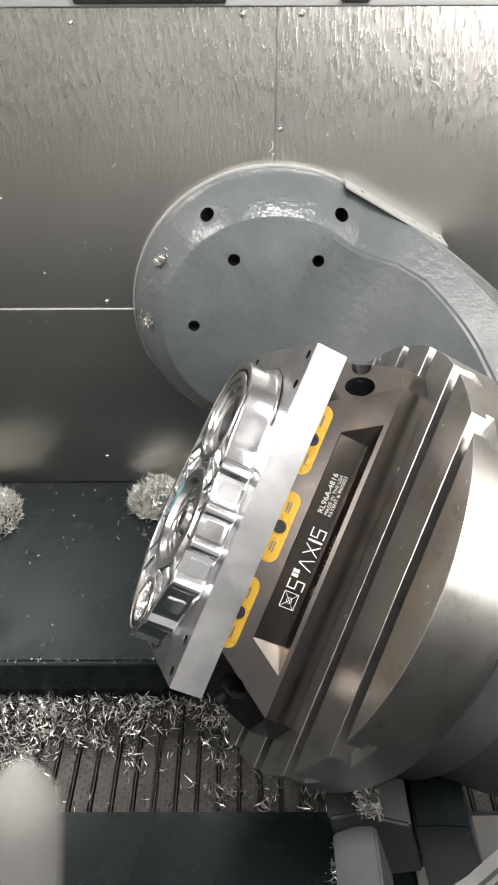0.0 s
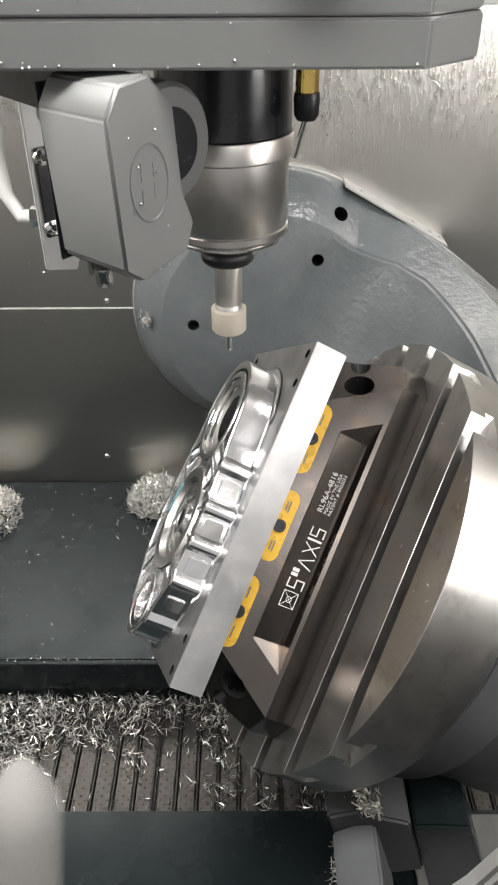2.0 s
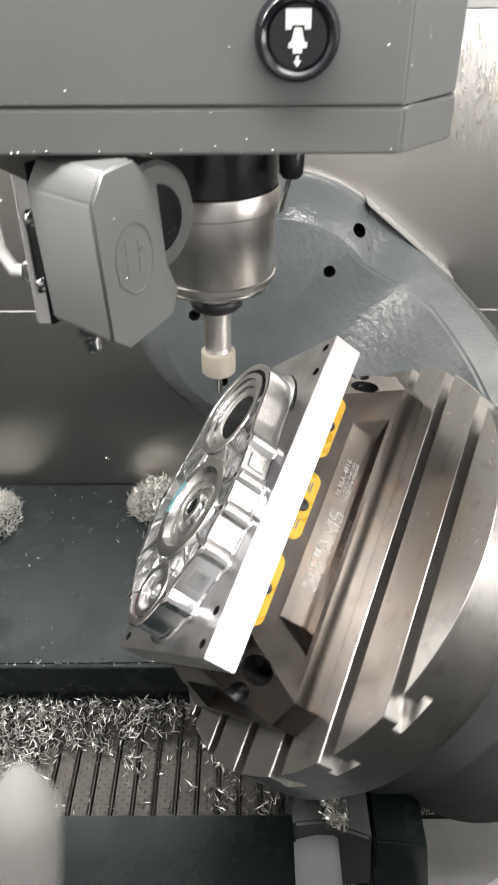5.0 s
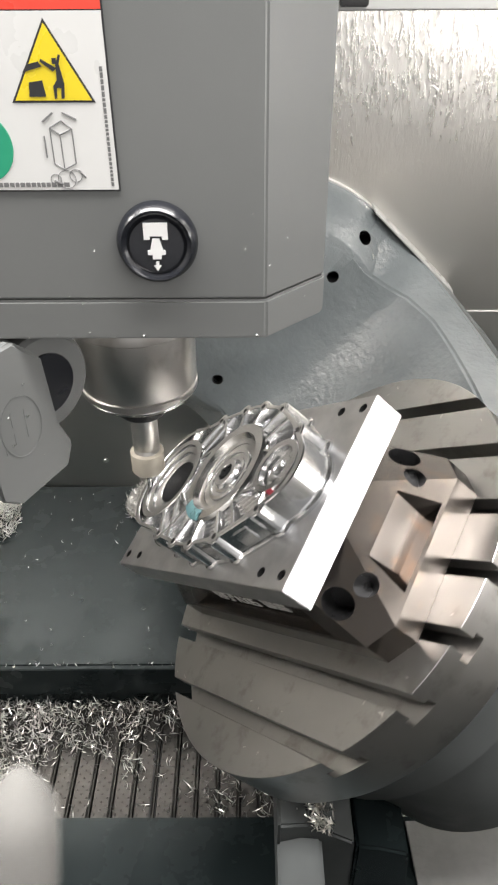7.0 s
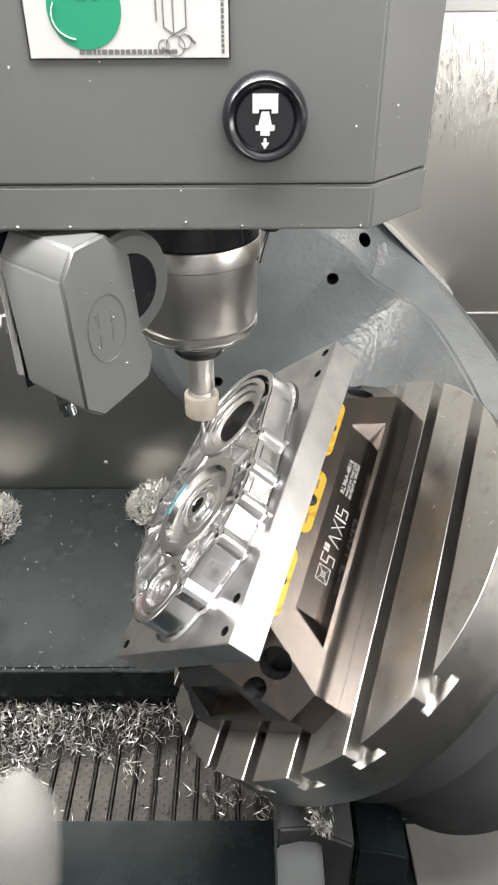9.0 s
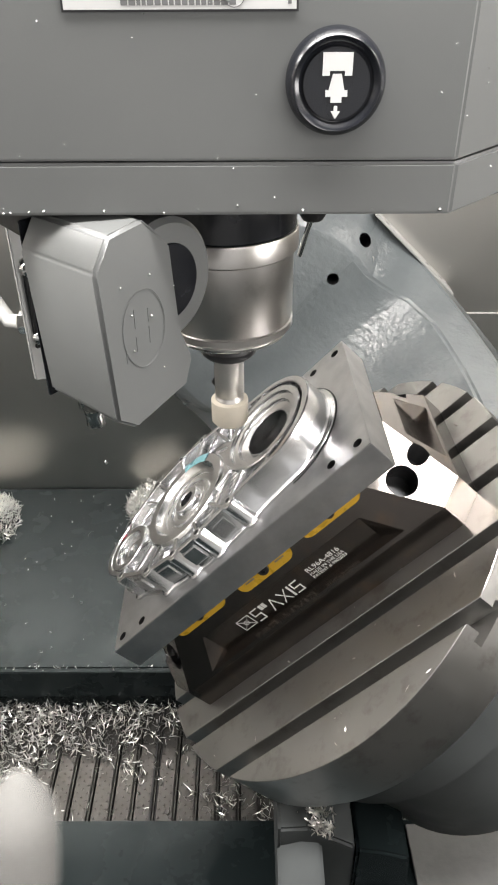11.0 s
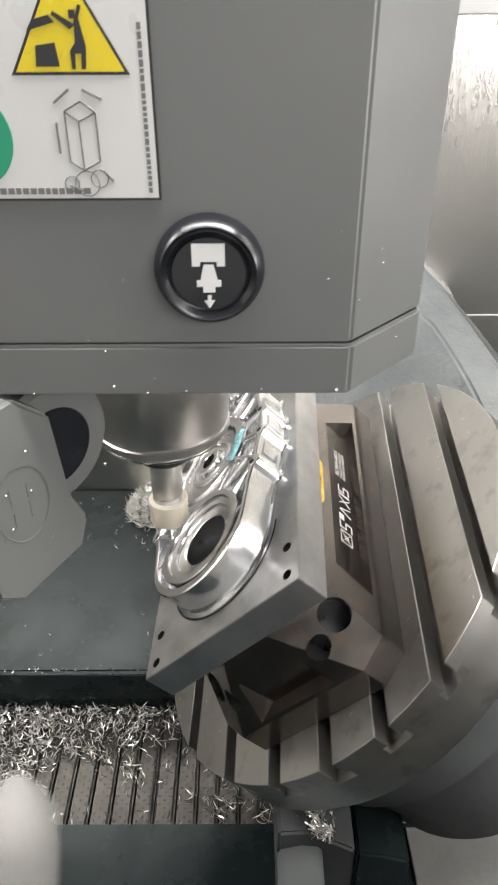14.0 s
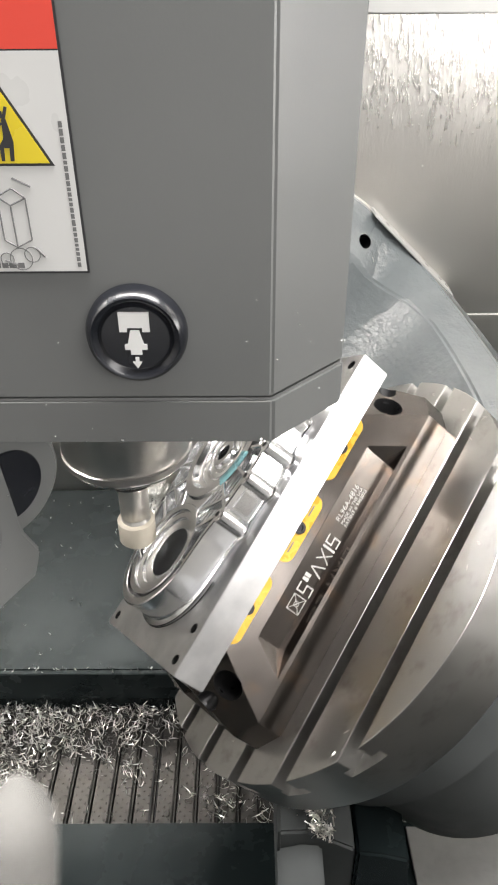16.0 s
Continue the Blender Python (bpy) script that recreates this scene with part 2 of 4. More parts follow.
for x0, x1 in ((-0.245, -0.032), (0.128, 0.168)):
    tagged(mesh_object("rail_cover", box(x0, x1, WALL_Y - 0.02, WALL_Y - 0.0062, EYE_Z - 0.094, EYE_Z + 0.1, 0.002), M_BLACKOX_SHADE), "black rail cover above the steel panels", "cover", kind="structure")


def front_wall():
    """The front of the enclosure with the door opening behind the camera."""
    bm = box(-1.05, -0.55, -0.75, -0.7, 0.3, 2.5)
    box(0.55, 1.05, -0.75, -0.7, 0.3, 2.5, 0, bm)
    box(-0.55, 0.55, -0.75, -0.7, 2.1, 2.5, 0, bm)
    box(-0.55, 0.55, -0.75, -0.7, 0.3, 0.95, 0, bm)
    return bm


tagged(mesh_object("wall_west", box(-1.05, -1.0, -0.7, 1.21, 0.3, 2.5), M_STAINLESS), "stainless steel side wall", "wall", kind="structure")
tagged(mesh_object("wall_east", box(1.0, 1.05, -0.7, 1.21, 0.3, 2.5), M_STAINLESS), "stainless steel side wall", "wall", kind="structure")
tagged(mesh_object("wall_south", front_wall(), M_PANEL), "grey sheet metal front wall with the open door", "wall", kind="structure")
tagged(mesh_object("ceiling", box(-1.05, 1.05, -0.75, 1.26, 2.5, 2.55), M_PANEL), "grey sheet metal ceiling of the machine", "ceiling", kind="structure")

# sloping dark deck, its lip, belt well and front sill
deck = prism([(WALL_Y - 0.001, DECK_BACK), (DECK_LIP_Y, DECK_LIP_Z), (DECK_LIP_Y, DECK_LIP_Z - 0.11), (WALL_Y - 0.001, DECK_LIP_Z - 0.11)], -1.0, 1.0, "x", 0.002)
tagged(mesh_object("deck", deck, M_DARK), "dark green-black coated deck wet with coolant", "deck", kind="structure")
lip = prism([(DECK_LIP_Y - 0.0005, DECK_LIP_Z + 0.001), (DECK_LIP_Y - 0.009, DECK_LIP_Z + 0.0006), (DECK_LIP_Y - 0.009, DECK_LIP_Z - 0.060), (DECK_LIP_Y - 0.0005, DECK_LIP_Z - 0.060)], -1.0, 1.0, "x", 0.0012)
tagged(mesh_object("deck_lip", lip, M_DARK), "dark folded lip along the deck edge", "trim", kind="structure")
sill = prism([(0.545, EYE_Z - 1.010), (0.545, EYE_Z - 1.1), (-0.68, EYE_Z - 1.1), (-0.68, EYE_Z - 0.96), (0.30, EYE_Z - 0.985)], -1.0, 1.0, "x", 0.003)
tagged(mesh_object("front_sill", sill, M_DARK), "dark coated front sill beside the chip belt", "sill", kind="structure")
sheet = prism([(0.535, EYE_Z - 1.0085), (0.535, EYE_Z - 1.0045), (0.305, EYE_Z - 0.9805), (0.305, EYE_Z - 0.9850)], 0.21, 0.62, "x", 0.0008)
tagged(mesh_object("sill_sheet", sheet, M_ARM), "bare grey sheet lying on the front sill", "sheet", kind="structure")
tagged(mesh_object("floor", box(-1.05, 1.05, -0.75, 1.26, 0.25, 0.3), M_DARK), "dark machine base", "floor", kind="structure")


def chip_belt():
    belt = thing("chip_belt", "ribbed dark steel chip conveyor belt strewn with swarf", "conveyor belt", (0, 0, BELT_Z), kind="structure")
    part("belt_bed", box(-1.0, 1.0, 0.44, 0.775, -0.03, -0.004), M_BELT, belt)
    slat, rib = None, None
    for i in range(-22, 20):
        x = -0.144 + 0.0312 * i
        if slat is None:
            b = box(0.0038, 0.0274, 0.44, 0.775, -0.0035, 0.0, 0.0008)
            for k in range(17):
                for j in range(3):
                    lathe([(0.0017, 0.0), (0.0012, 0.0009), (0, 0.0012)], 6, "z", (0.0080 + j * 0.0076, 0.55 + k * 0.0125 + (j % 2) * 0.0062, 0), b)
            slat = part("slat", b, M_BELT, belt)
            r = prism([(-0.0030, -0.003), (0.0030, -0.003), (0.0027, 0.0026), (0.0018, 0.0038), (0.0007, 0.0016), (-0.0007, 0.0016), (-0.0018, 0.0038), (-0.0027, 0.0026)], 0.44, 0.775, "y", 0.0006)
            rib = part("rib", r, M_BELT, belt)
            slat.location.x = rib.location.x = x
            continue
        for source in (slat, rib):
            ob = new(source.name.split(".")[0], source.data)
            ob.parent, ob.location = belt, (x, 0, 0)
    part("belt_joint", box(-0.1500, -0.1395, 0.44, 0.775, -0.003, 0.0016, 0.0006), M_SOCKET, belt)


chip_belt()

# ---------------------------------------------------------------- rivets and screws on the wall


def dome_screw(at, r, group):
    ob = mesh_object("rivet", lathe([(r * 1.25, 0), (r * 1.25, -0.0008), (r, -0.001), (r * 0.8, -0.0022), (r * 0.42, -0.0028), (r * 0.38, -0.0018), (0, -0.0018)], 20, "y"), M_CHROME)
    ob.location = at
    tagged(ob, "small domed steel screw in the stainless panel", "screw", group)


for x, h in ((0.047, -0.2615), (-0.252, -0.548), (-0.291, -0.8866), (-0.01, -0.108), (0.074, -0.108), (0.36, -0.1085), (0.40, -0.30), (0.33, -0.62)):
    dome_screw((x, WALL_Y, EYE_Z + h), 0.0042, "wall screws")

# ---------------------------------------------------------------- trunnion yoke and rotary table


def add_to(bm, other):
    """Copies one bmesh into another."""
    seen = {v: bm.verts.new(v.co) for v in other.verts}
    for f in other.faces:
        bm.faces.new([seen[v] for v in f.verts])
    other.free()


PLATTER_TOP = -0.0501
PLATTER_R = 0.25
PLATTER_T = 0.085


def sweep_section(stations, bm):
    """stations: (y, z, normal y, normal z, inner half width, outer half width, bevel depth, depth)."""
    rings = []
    for y, z, ny, nz, wi, wo, bd, dp in stations:
        ring = []
        for x, k in ((-wi, 0), (wi, 0), (wo, bd), (wo, dp), (-wo, dp), (-wo, bd)):
            ring.append(bm.verts.new((x, y - ny * k, z - nz * k)))
        rings.append(ring)
    for a, b in zip(rings, rings[1:]):
        for i in range(6):
            bm.faces.new((a[i], a[(i + 1) % 6], b[(i + 1) % 6], b[i]))
    bm.faces.new(rings[0][::-1]), bm.faces.new(rings[-1])
    return bm


def build_yoke():
    yoke = thing("trunnion_yoke", "grey cast iron trunnion yoke with rough painted surface", "trunnion", AXIS)
    yf = 0.503
    hub = part("hub_disc", lathe([(0, yf), (0.184, yf), (0.188, yf + 0.002), (0.234, yf + 0.052), (0.241, yf + 0.062), (0.241, yf + 0.076), (0, yf + 0.076)], 96, "y"), M_CAST, yoke)
    bm = bmesh.new()
    st = [(yf - 0.0003, 0.0, -1, 0, 0.181, 0.2425, 0.058, 0.078), (yf - 0.0004, -0.03, -1, 0, 0.178, 0.2435, 0.060, 0.078)]
    y, z, bend = yf - 0.0004, -0.035, 0.0
    for i in range(17):
        st.append((y, z, -math.cos(bend), math.sin(bend), 0.177 + 0.032 * min(1.0, i / 9) ** 1.6 - 0.004 * max(0, i - 10) / 6, 0.244 + 0.003 * i / 16, 0.060 - 0.022 * i / 16, 0.078 + 0.06 * i / 16))
        run = 0.0110 if i < 7 else 0.0290
        bend += radians(45 / 7 if i < 7 else 45 / 9)
        y, z = y - math.sin(bend) * run, z - math.cos(bend) * run
    st += [(0.10, z, 0, 1, 0.204, 0.2475, 0.038, 0.15), (-0.05, z, 0, 1, 0.202, 0.2475, 0.038, 0.15)]
    sweep_section(st, bm)
    bmesh.ops.recalc_face_normals(bm, faces=bm.faces)
    bmesh.ops.bevel(bm, geom=[e for e in bm.edges if 0.45 < e.calc_face_angle(0) < 2.5], offset=0.004, segments=2, affect="EDGES")
    arm = part("arm", bm, M_CAST, yoke, smooth=35)
    cuts = bmesh.new()
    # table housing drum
    part("table_drum", lathe([(0, -0.345), (0.200, -0.345), (0.200, -0.215), (0.215, -0.205), (0.215, -0.158), (0.205, -0.150), (0.205, PLATTER_TOP - PLATTER_T - 0.001), (0, PLATTER_TOP - PLATTER_T - 0.001)], 72), M_SHADE, yoke, "ring housing under the platter, coloured dark for the shade there")
    # stepped beam under the table that runs towards the front
    def turned_in(points):
        return [(u * 0.690 + w * 0.7236, -u * 0.7236 + w * 0.690) for u, w in points]
    beam = part("front_beam", prism(turned_in(((-0.012, -0.34), (-0.012, -0.203), (0.020, -0.2005), (0.026, -0.206), (0.070, -0.238), (0.072, -0.34))), -0.225, -0.02, "y", 0.003), M_SHADE, yoke, "grey stepped beam under the table, its shade put into the colour")
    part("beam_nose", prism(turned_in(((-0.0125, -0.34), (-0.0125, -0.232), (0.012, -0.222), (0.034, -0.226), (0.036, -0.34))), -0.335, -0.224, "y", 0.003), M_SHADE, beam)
    # deep shade beside the drum, put in with the dark sheet colour
    part("beam_side", prism(turned_in(((0.0725, -0.40), (0.0725, -0.244), (0.100, -0.250), (0.130, -0.262), (0.140, -0.40))), -0.225, -0.02, "y", 0.003), M_DARK, beam)
    front_arm = prism(((-0.16, -0.066), (0.085, -0.066), (0.150, -0.056), (0.176, -0.050), (0.176, -0.30), (-0.16, -0.30)), -0.406, -0.390, "y", 0.004)
    part("front_arm", front_arm, M_ARM, yoke, "pale rough casting at the front of the yoke")
    part("beam_screw", disc(0.0030, -0.2012, -0.1998, 0.0004, 12, "z", (0, 0, 0)), M_SOCKET, beam).matrix_basis = pose(0, -0.19, 0, 0, -46.35, 0) @ pose(0.002, 0, -0.0022)
    # bolt holes: a bevelled rim round a socket blackened for shade, square to the face that they sit in
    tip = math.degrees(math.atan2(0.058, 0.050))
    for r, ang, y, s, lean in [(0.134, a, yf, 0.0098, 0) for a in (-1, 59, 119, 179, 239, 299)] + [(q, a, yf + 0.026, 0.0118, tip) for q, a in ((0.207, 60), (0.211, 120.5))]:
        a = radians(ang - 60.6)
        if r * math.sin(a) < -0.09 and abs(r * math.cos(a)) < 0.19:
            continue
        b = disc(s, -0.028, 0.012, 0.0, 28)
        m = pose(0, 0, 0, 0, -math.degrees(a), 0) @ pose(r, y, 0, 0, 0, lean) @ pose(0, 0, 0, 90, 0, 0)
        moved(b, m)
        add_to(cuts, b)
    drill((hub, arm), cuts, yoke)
    # tufts of swarf stuck to the casting
    rng = random.Random(9)
    for x, z, dy in ((0.0037, 0.213, 0.028), (-0.103, 0.184, 0.028), (0.178, -0.084, 0.012), (0.19, -0.02, 0.02), (-0.124, -0.158, -0.700), (-0.122, -0.162, -0.718)):
        tuft = bmesh.new()
        for _ in range(70 if dy > 0.025 or dy < 0 else 2):
            q = Euler((rng.uniform(-1, 1), rng.uniform(-1, 1), rng.uniform(0, 6.28))).to_matrix()
            o = Vector((x + rng.gauss(0, 0.0058), yf + dy - rng.uniform(0.001, 0.014), z + rng.gauss(0, 0.0058)))
            strip = [[tuft.verts.new(o + q @ Vector((0.005 * math.sin(a), w, 0.005 - 0.005 * math.cos(a)))) for w in (-0.0008, 0.0008)] for a in (-1.2, -0.4, 0.4, 1.2)]
            for p, r in zip(strip, strip[1:]):
                tuft.faces.new((p[0], p[1], r[1], r[0]))
        tagged(part("stuck_swarf", tuft, M_BRIGHT, yoke, "bright tuft of swarf stuck to the casting"), kind="stuff")
    # guard strip along the side of the arm
    part("guard_strip", box(0.2440, 0.2470, yf + 0.035, yf + 0.092, -0.185, 0.012, 0.0008), M_PANEL, yoke, "pale sheet guard strip with screws")
    for z in (-0.172, -0.155, -0.12, -0.02):
        part("screw", disc(0.004, 0.2468, 0.2490, 0.0006, 14, "x", (0, yf + 0.06, z)), M_CHROME, yoke)
    part("edge_band", tube_ring(0.2412, 0.2445, yf + 0.070, yf + 0.088, 96, "y"), M_PANEL, yoke, "pale sealing band round the hub disc")
    return yoke


def circle_strip(r, y0, y1, steps=128):
    """The part of a disc between two parallel lines, as a polygon with evenly spaced corners."""
    a0, a1, d = math.asin(y0 / r), math.asin(y1 / r), 2 * math.pi / steps
    turns = [a0] + [k * d for k in range(-steps // 4, steps // 4 + 1) if a0 + 0.004 < k * d < a1 - 0.004] + [a1]
    right = [(r * math.cos(a), r * math.sin(a)) for a in turns]
    left = [(-x, y) for x, y in reversed(right)]
    pts = right + left
    out = []
    for p in pts:
        if not out or (abs(p[0] - out[-1][0]) + abs(p[1] - out[-1][1])) > 1e-5:
            out.append(p)
    if abs(out[0][0] - out[-1][0]) + abs(out[0][1] - out[-1][1]) < 1e-5:
        out.pop()
    return out


def build_platter(yoke):
    platter = new("platter")
    platter.parent = yoke
    tagged(platter, "round ground steel rotary platter with seven tee slots")
    top, r = PLATTER_TOP, PLATTER_R
    slots = [(-3 + i) * 0.0645 for i in range(7)]
    part("platter_body", lathe([(0, top - PLATTER_T), (r - 0.012, top - PLATTER_T), (r - 0.008, top - PLATTER_T + 0.004), (r - 0.008, top - 0.066), (r, top - 0.064), (r, top - 0.028), (0, top - 0.028)], 128), M_PLATTER, platter)
    for half, lo, hi in ((0.0130, -0.028, -0.0175), (0.0080, -0.0175, 0.0)):
        edges = [-r + 1e-4] + [v for s in slots for v in (s - half, s + half)] + [r - 1e-4]
        for y0, y1 in zip(edges[::2], edges[1::2]):
            b = prism(circle_strip(r, y0, y1), top + lo, top + hi)
            if hi == 0:
                bmesh.ops.recalc_face_normals(b, faces=b.faces)
                rim = [e for e in b.edges if all(v.co.z > top - 1e-5 for v in e.verts)]
                bmesh.ops.bevel(b, geom=rim, offset=0.0006, segments=1, affect="EDGES")
            part("slot_land", b, M_PLATTER, platter)
    rng, flecks = random.Random(21), bmesh.new()
    for _ in range(70):
        a, q = rng.uniform(0, 2 * math.pi), r * math.sqrt(rng.uniform(0.12, 0.97))
        if min(abs(q * math.sin(a) - s) for s in slots) < 0.011:
            continue
        m = pose(q * math.cos(a), q * math.sin(a), top + 0.0004, rng.uniform(-20, 20), rng.uniform(-20, 20), rng.uniform(0, 360))
        k = rng.uniform(0.0012, 0.0040)
        flecks.faces.new([flecks.verts.new(m @ Vector(p)) for p in ((-k, -0.0005, 0.0005), (0, -0.0007, 0.0011), (k, -0.0004, 0.0005), (0, 0.0006, 0.0009))])
    tagged(part("stuck_swarf", flecks, M_BRIGHT, platter, "stray bright swarf flecks on the platter"), kind="stuff")
    return platter


# ---------------------------------------------------------------- riser block
RISER_H = 0.1001
SLOPE = math.degrees(math.atan2(0.021, 0.07))


def riser_half(h):
    """Half length, half width and corner cut of the riser at a height."""
    k = max(0.0, (h - 0.03) / 0.07)
    return 0.203 - 0.022 * k, 0.100 - 0.021 * k, 0.024 + 0.026 * k


def build_riser():
    riser = thing("riser_block", "dark steel fixture riser with engraved sides, bolted to the platter", "fixture riser", AXIS)
    b0 = PLATTER_TOP + 0.0003
    bm = bmesh.new()

    def ring(h):
        rx, ry, c = riser_half(h)
        plan = [(rx, -ry + c), (rx, ry - c), (rx - c, ry), (-rx + c, ry), (-rx, ry - c), (-rx, -ry + c), (-rx + c, -ry), (rx - c, -ry)]
        return [bm.verts.new((x, y, b0 + h)) for x, y in plan]
    low, mid, top = ring(0), ring(0.03), ring(RISER_H)
    bm.faces.new(low[::-1]), bm.faces.new(top)
    for i in range(8):
        bm.faces.new((low[i], low[(i + 1) % 8], mid[(i + 1) % 8], mid[i]))
    for i in range(8):
        a, b, c, d = mid[i], mid[(i + 1) % 8], top[(i + 1) % 8], top[i]
        if i % 2:
            bm.faces.new((a, b, c, d))
            continue
        # a recess cut into the sloping side: rim on the slope, upright back wall, slanted ends
        ends = i % 4 == 0
        l0, l1, z0, z1, back = (0.046, 0.034, 0.034, 0.076, riser_half(0.076)[0] - 0.0012) if ends else (0.136, 0.112, 0.0345, 0.0705, riser_half(0.0705)[1] - 0.0010)
        u = Vector((0, 1, 0)) if i == 0 else Vector((-1, 0, 0)) if i == 2 else Vector((0, -1, 0)) if i == 4 else Vector((1, 0, 0))
        n = Vector((1, 0, 0)) if i == 0 else Vector((0, 1, 0)) if i == 2 else Vector((-1, 0, 0)) if i == 4 else Vector((0, -1, 0))

        def out(z):
            return riser_half(z)[0 if ends else 1]
        rim = [bm.verts.new(u * s + n * out(z) + Vector((0, 0, b0 + z))) for s, z in ((-l0, z0), (l0, z0), (l1, z1), (-l1, z1))]
        inn = 0.026 if not ends else 0.016
        deep = [bm.verts.new(u * s + n * back + Vector((0, 0, b0 + z))) for s, z in ((-l0 + inn, z0 + 0.0012), (l0 - inn, z0 + 0.0012), (l1 - 0.0015, z1 - 0.0012), (-l1 + 0.0015, z1 - 0.0012))]
        outer = [a, b, c, d]
        for k in range(4):
            j = (k + 1) % 4
            bm.faces.new((outer[k], outer[j], rim[j], rim[k]))
            bm.faces.new((rim[k], rim[j], deep[j], deep[k]))
        bm.faces.new(deep)
    sharp = [e for e in bm.edges if e.calc_face_angle(0) > 0.2]
    bmesh.ops.recalc_face_normals(bm, faces=bm.faces)
    bmesh.ops.bevel(bm, geom=sharp, offset=0.0010, segments=2, affect="EDGES")
    body = part("body", bm, M_RISER, riser, smooth=12)
    cuts, cuts_end = bmesh.new(), bmesh.new()

    for side in (-1, 1):
        turn = pose(0, 0, b0, 0, 0, 0 if side < 0 else 180)
        face = turn @ pose(0, -riser_half(0.0705)[1] + 0.0009, 0, 90, 0, 0)
        mark = bmesh.new()
        for x0, x1, z0, z1 in ((-0.0730, -0.0723, 0.0422, 0.0588), (-0.0567, -0.0560, 0.0422, 0.0588), (-0.0723, -0.0567, 0.0422, 0.0429), (-0.0723, -0.0567, 0.0581, 0.0588)):
            box(x0, x1, z0, z1, 0, 0.0004, 0, mark)
        for a in (43, -43):
            c, s = 0.0108 * math.cos(radians(a)), 0.0108 * math.sin(radians(a))
            pipe([(-0.0645 - c, 0.0505 - s, 0.0002), (-0.0645 + c, 0.0505 + s, 0.0002)], 0.00032, 4, mark)
        tube_ring(0.0026, 0.0032, 0, 0.0004, 20, "z", (-0.0645, 0.0505, 0), mark, 0.0001)
        part("engraved_mark", moved(mark, face), M_ENGRAVED, riser, "white engraved square mark", smooth=0)
        x = -0.0525
        for wide, tall, raised, lean in ((0.0085, 0.0140, 0, 0), (0.0030, 0.0055, 1, 0), (0.0034, 0.0055, 1, 0), (0.0115, 0.0125, 0, 1), (0.0105, 0.0125, 0, 2), (0.0020, 0.0125, 0, 0), (0.0085, 0.0125, 0, 3)):
            words = bmesh.new()
            stroke_bar(words, x, 0.0408 + (0.0110 if raised else 0), wide * 1.15, tall * 1.32, lean)
            part("engraved_bar", moved(words, face), M_ENGRAVED, riser, "white engraved maker's mark drawn as bars", smooth=0)
            x += wide * 1.15 + (0.0009 if raised else 0.0024)
        lettering("RL96A-4816", 0.0086, M_ENGRAVED, riser, face @ pose(0.0285, 0.0540, 0.0002))
        lettering("MADE IN THE USA", 0.0054, M_ENGRAVED, riser, face @ pose(0.0285, 0.0485, 0.0002))
        lettering("PATENT # 9902033", 0.0054, M_ENGRAVED, riser, face @ pose(0.0285, 0.0435, 0.0002))
        for x in (-0.0935, 0.0, 0.0935):
            h = 0.0890 if x == 0 else 0.0932
            m = turn @ pose(x, -riser_half(h)[1] - 0.0002, h, 90 - SLOPE, 0, 0)
            pts = []
            for k in range(34):
                a = -math.pi / 2 + math.pi * (k if k < 17 else k - 1) / 16
                pts.append(((0.0275 if k < 17 else -0.0275) + 0.0102 * math.cos(a), 0.0102 * math.sin(a)))
            insert = part("yellow_insert", moved(prism(pts, 0, 0.0010, "z", 0.0003), m), M_YELLOW, riser, "yellow anodised clamp insert with a black screw")
            part("screw_head", moved(lathe([(0.0066, 0.0), (0.0066, 0.0030), (0.0060, 0.0036), (0.0036, 0.0036), (0.0033, 0.0014), (0, 0.0014)], 24), m), M_BLACKOX_SHADE, insert)
            for s in (-1, 1):
                for k in range(2):
                    part("printed_bar", moved(box(s * 0.021 - 0.006 + k * 0.001, s * 0.021 + 0.006 - k * 0.001, -0.003 + k * 0.0030, -0.0014 + k * 0.0030, 0.0009, 0.0012), m), M_GREYINK, insert, smooth=0)
    # bolt sockets in the cut corners and end faces
    for sx in (-1, 1):
        for sy in (-1, 1):
            rx, ry, c = riser_half(0.068)
            away = math.degrees(math.atan2(sy, sx))
            mm = pose(sx * (rx - c / 2 - 0.008), sy * (ry - c / 2 + 0.008), b0 + 0.066, 0, 0, away) @ pose(0, 0, 0, 0, 56, 0)
            add_to(cuts, moved(disc(0.0155, -0.034, 0.03, 0, 36), mm))
            h = 0.066
            mm = pose(sx * (riser_half(h)[0] + 0.0005), sy * 0.056, b0 + h, 0, 0, 0 if sx > 0 else 180) @ pose(0, 0, 0, 0, 66, 0)
            add_to(cuts_end, moved(disc(0.0105, -0.020, 0.02, 0, 24), mm))
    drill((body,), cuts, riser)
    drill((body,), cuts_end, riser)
    return riser


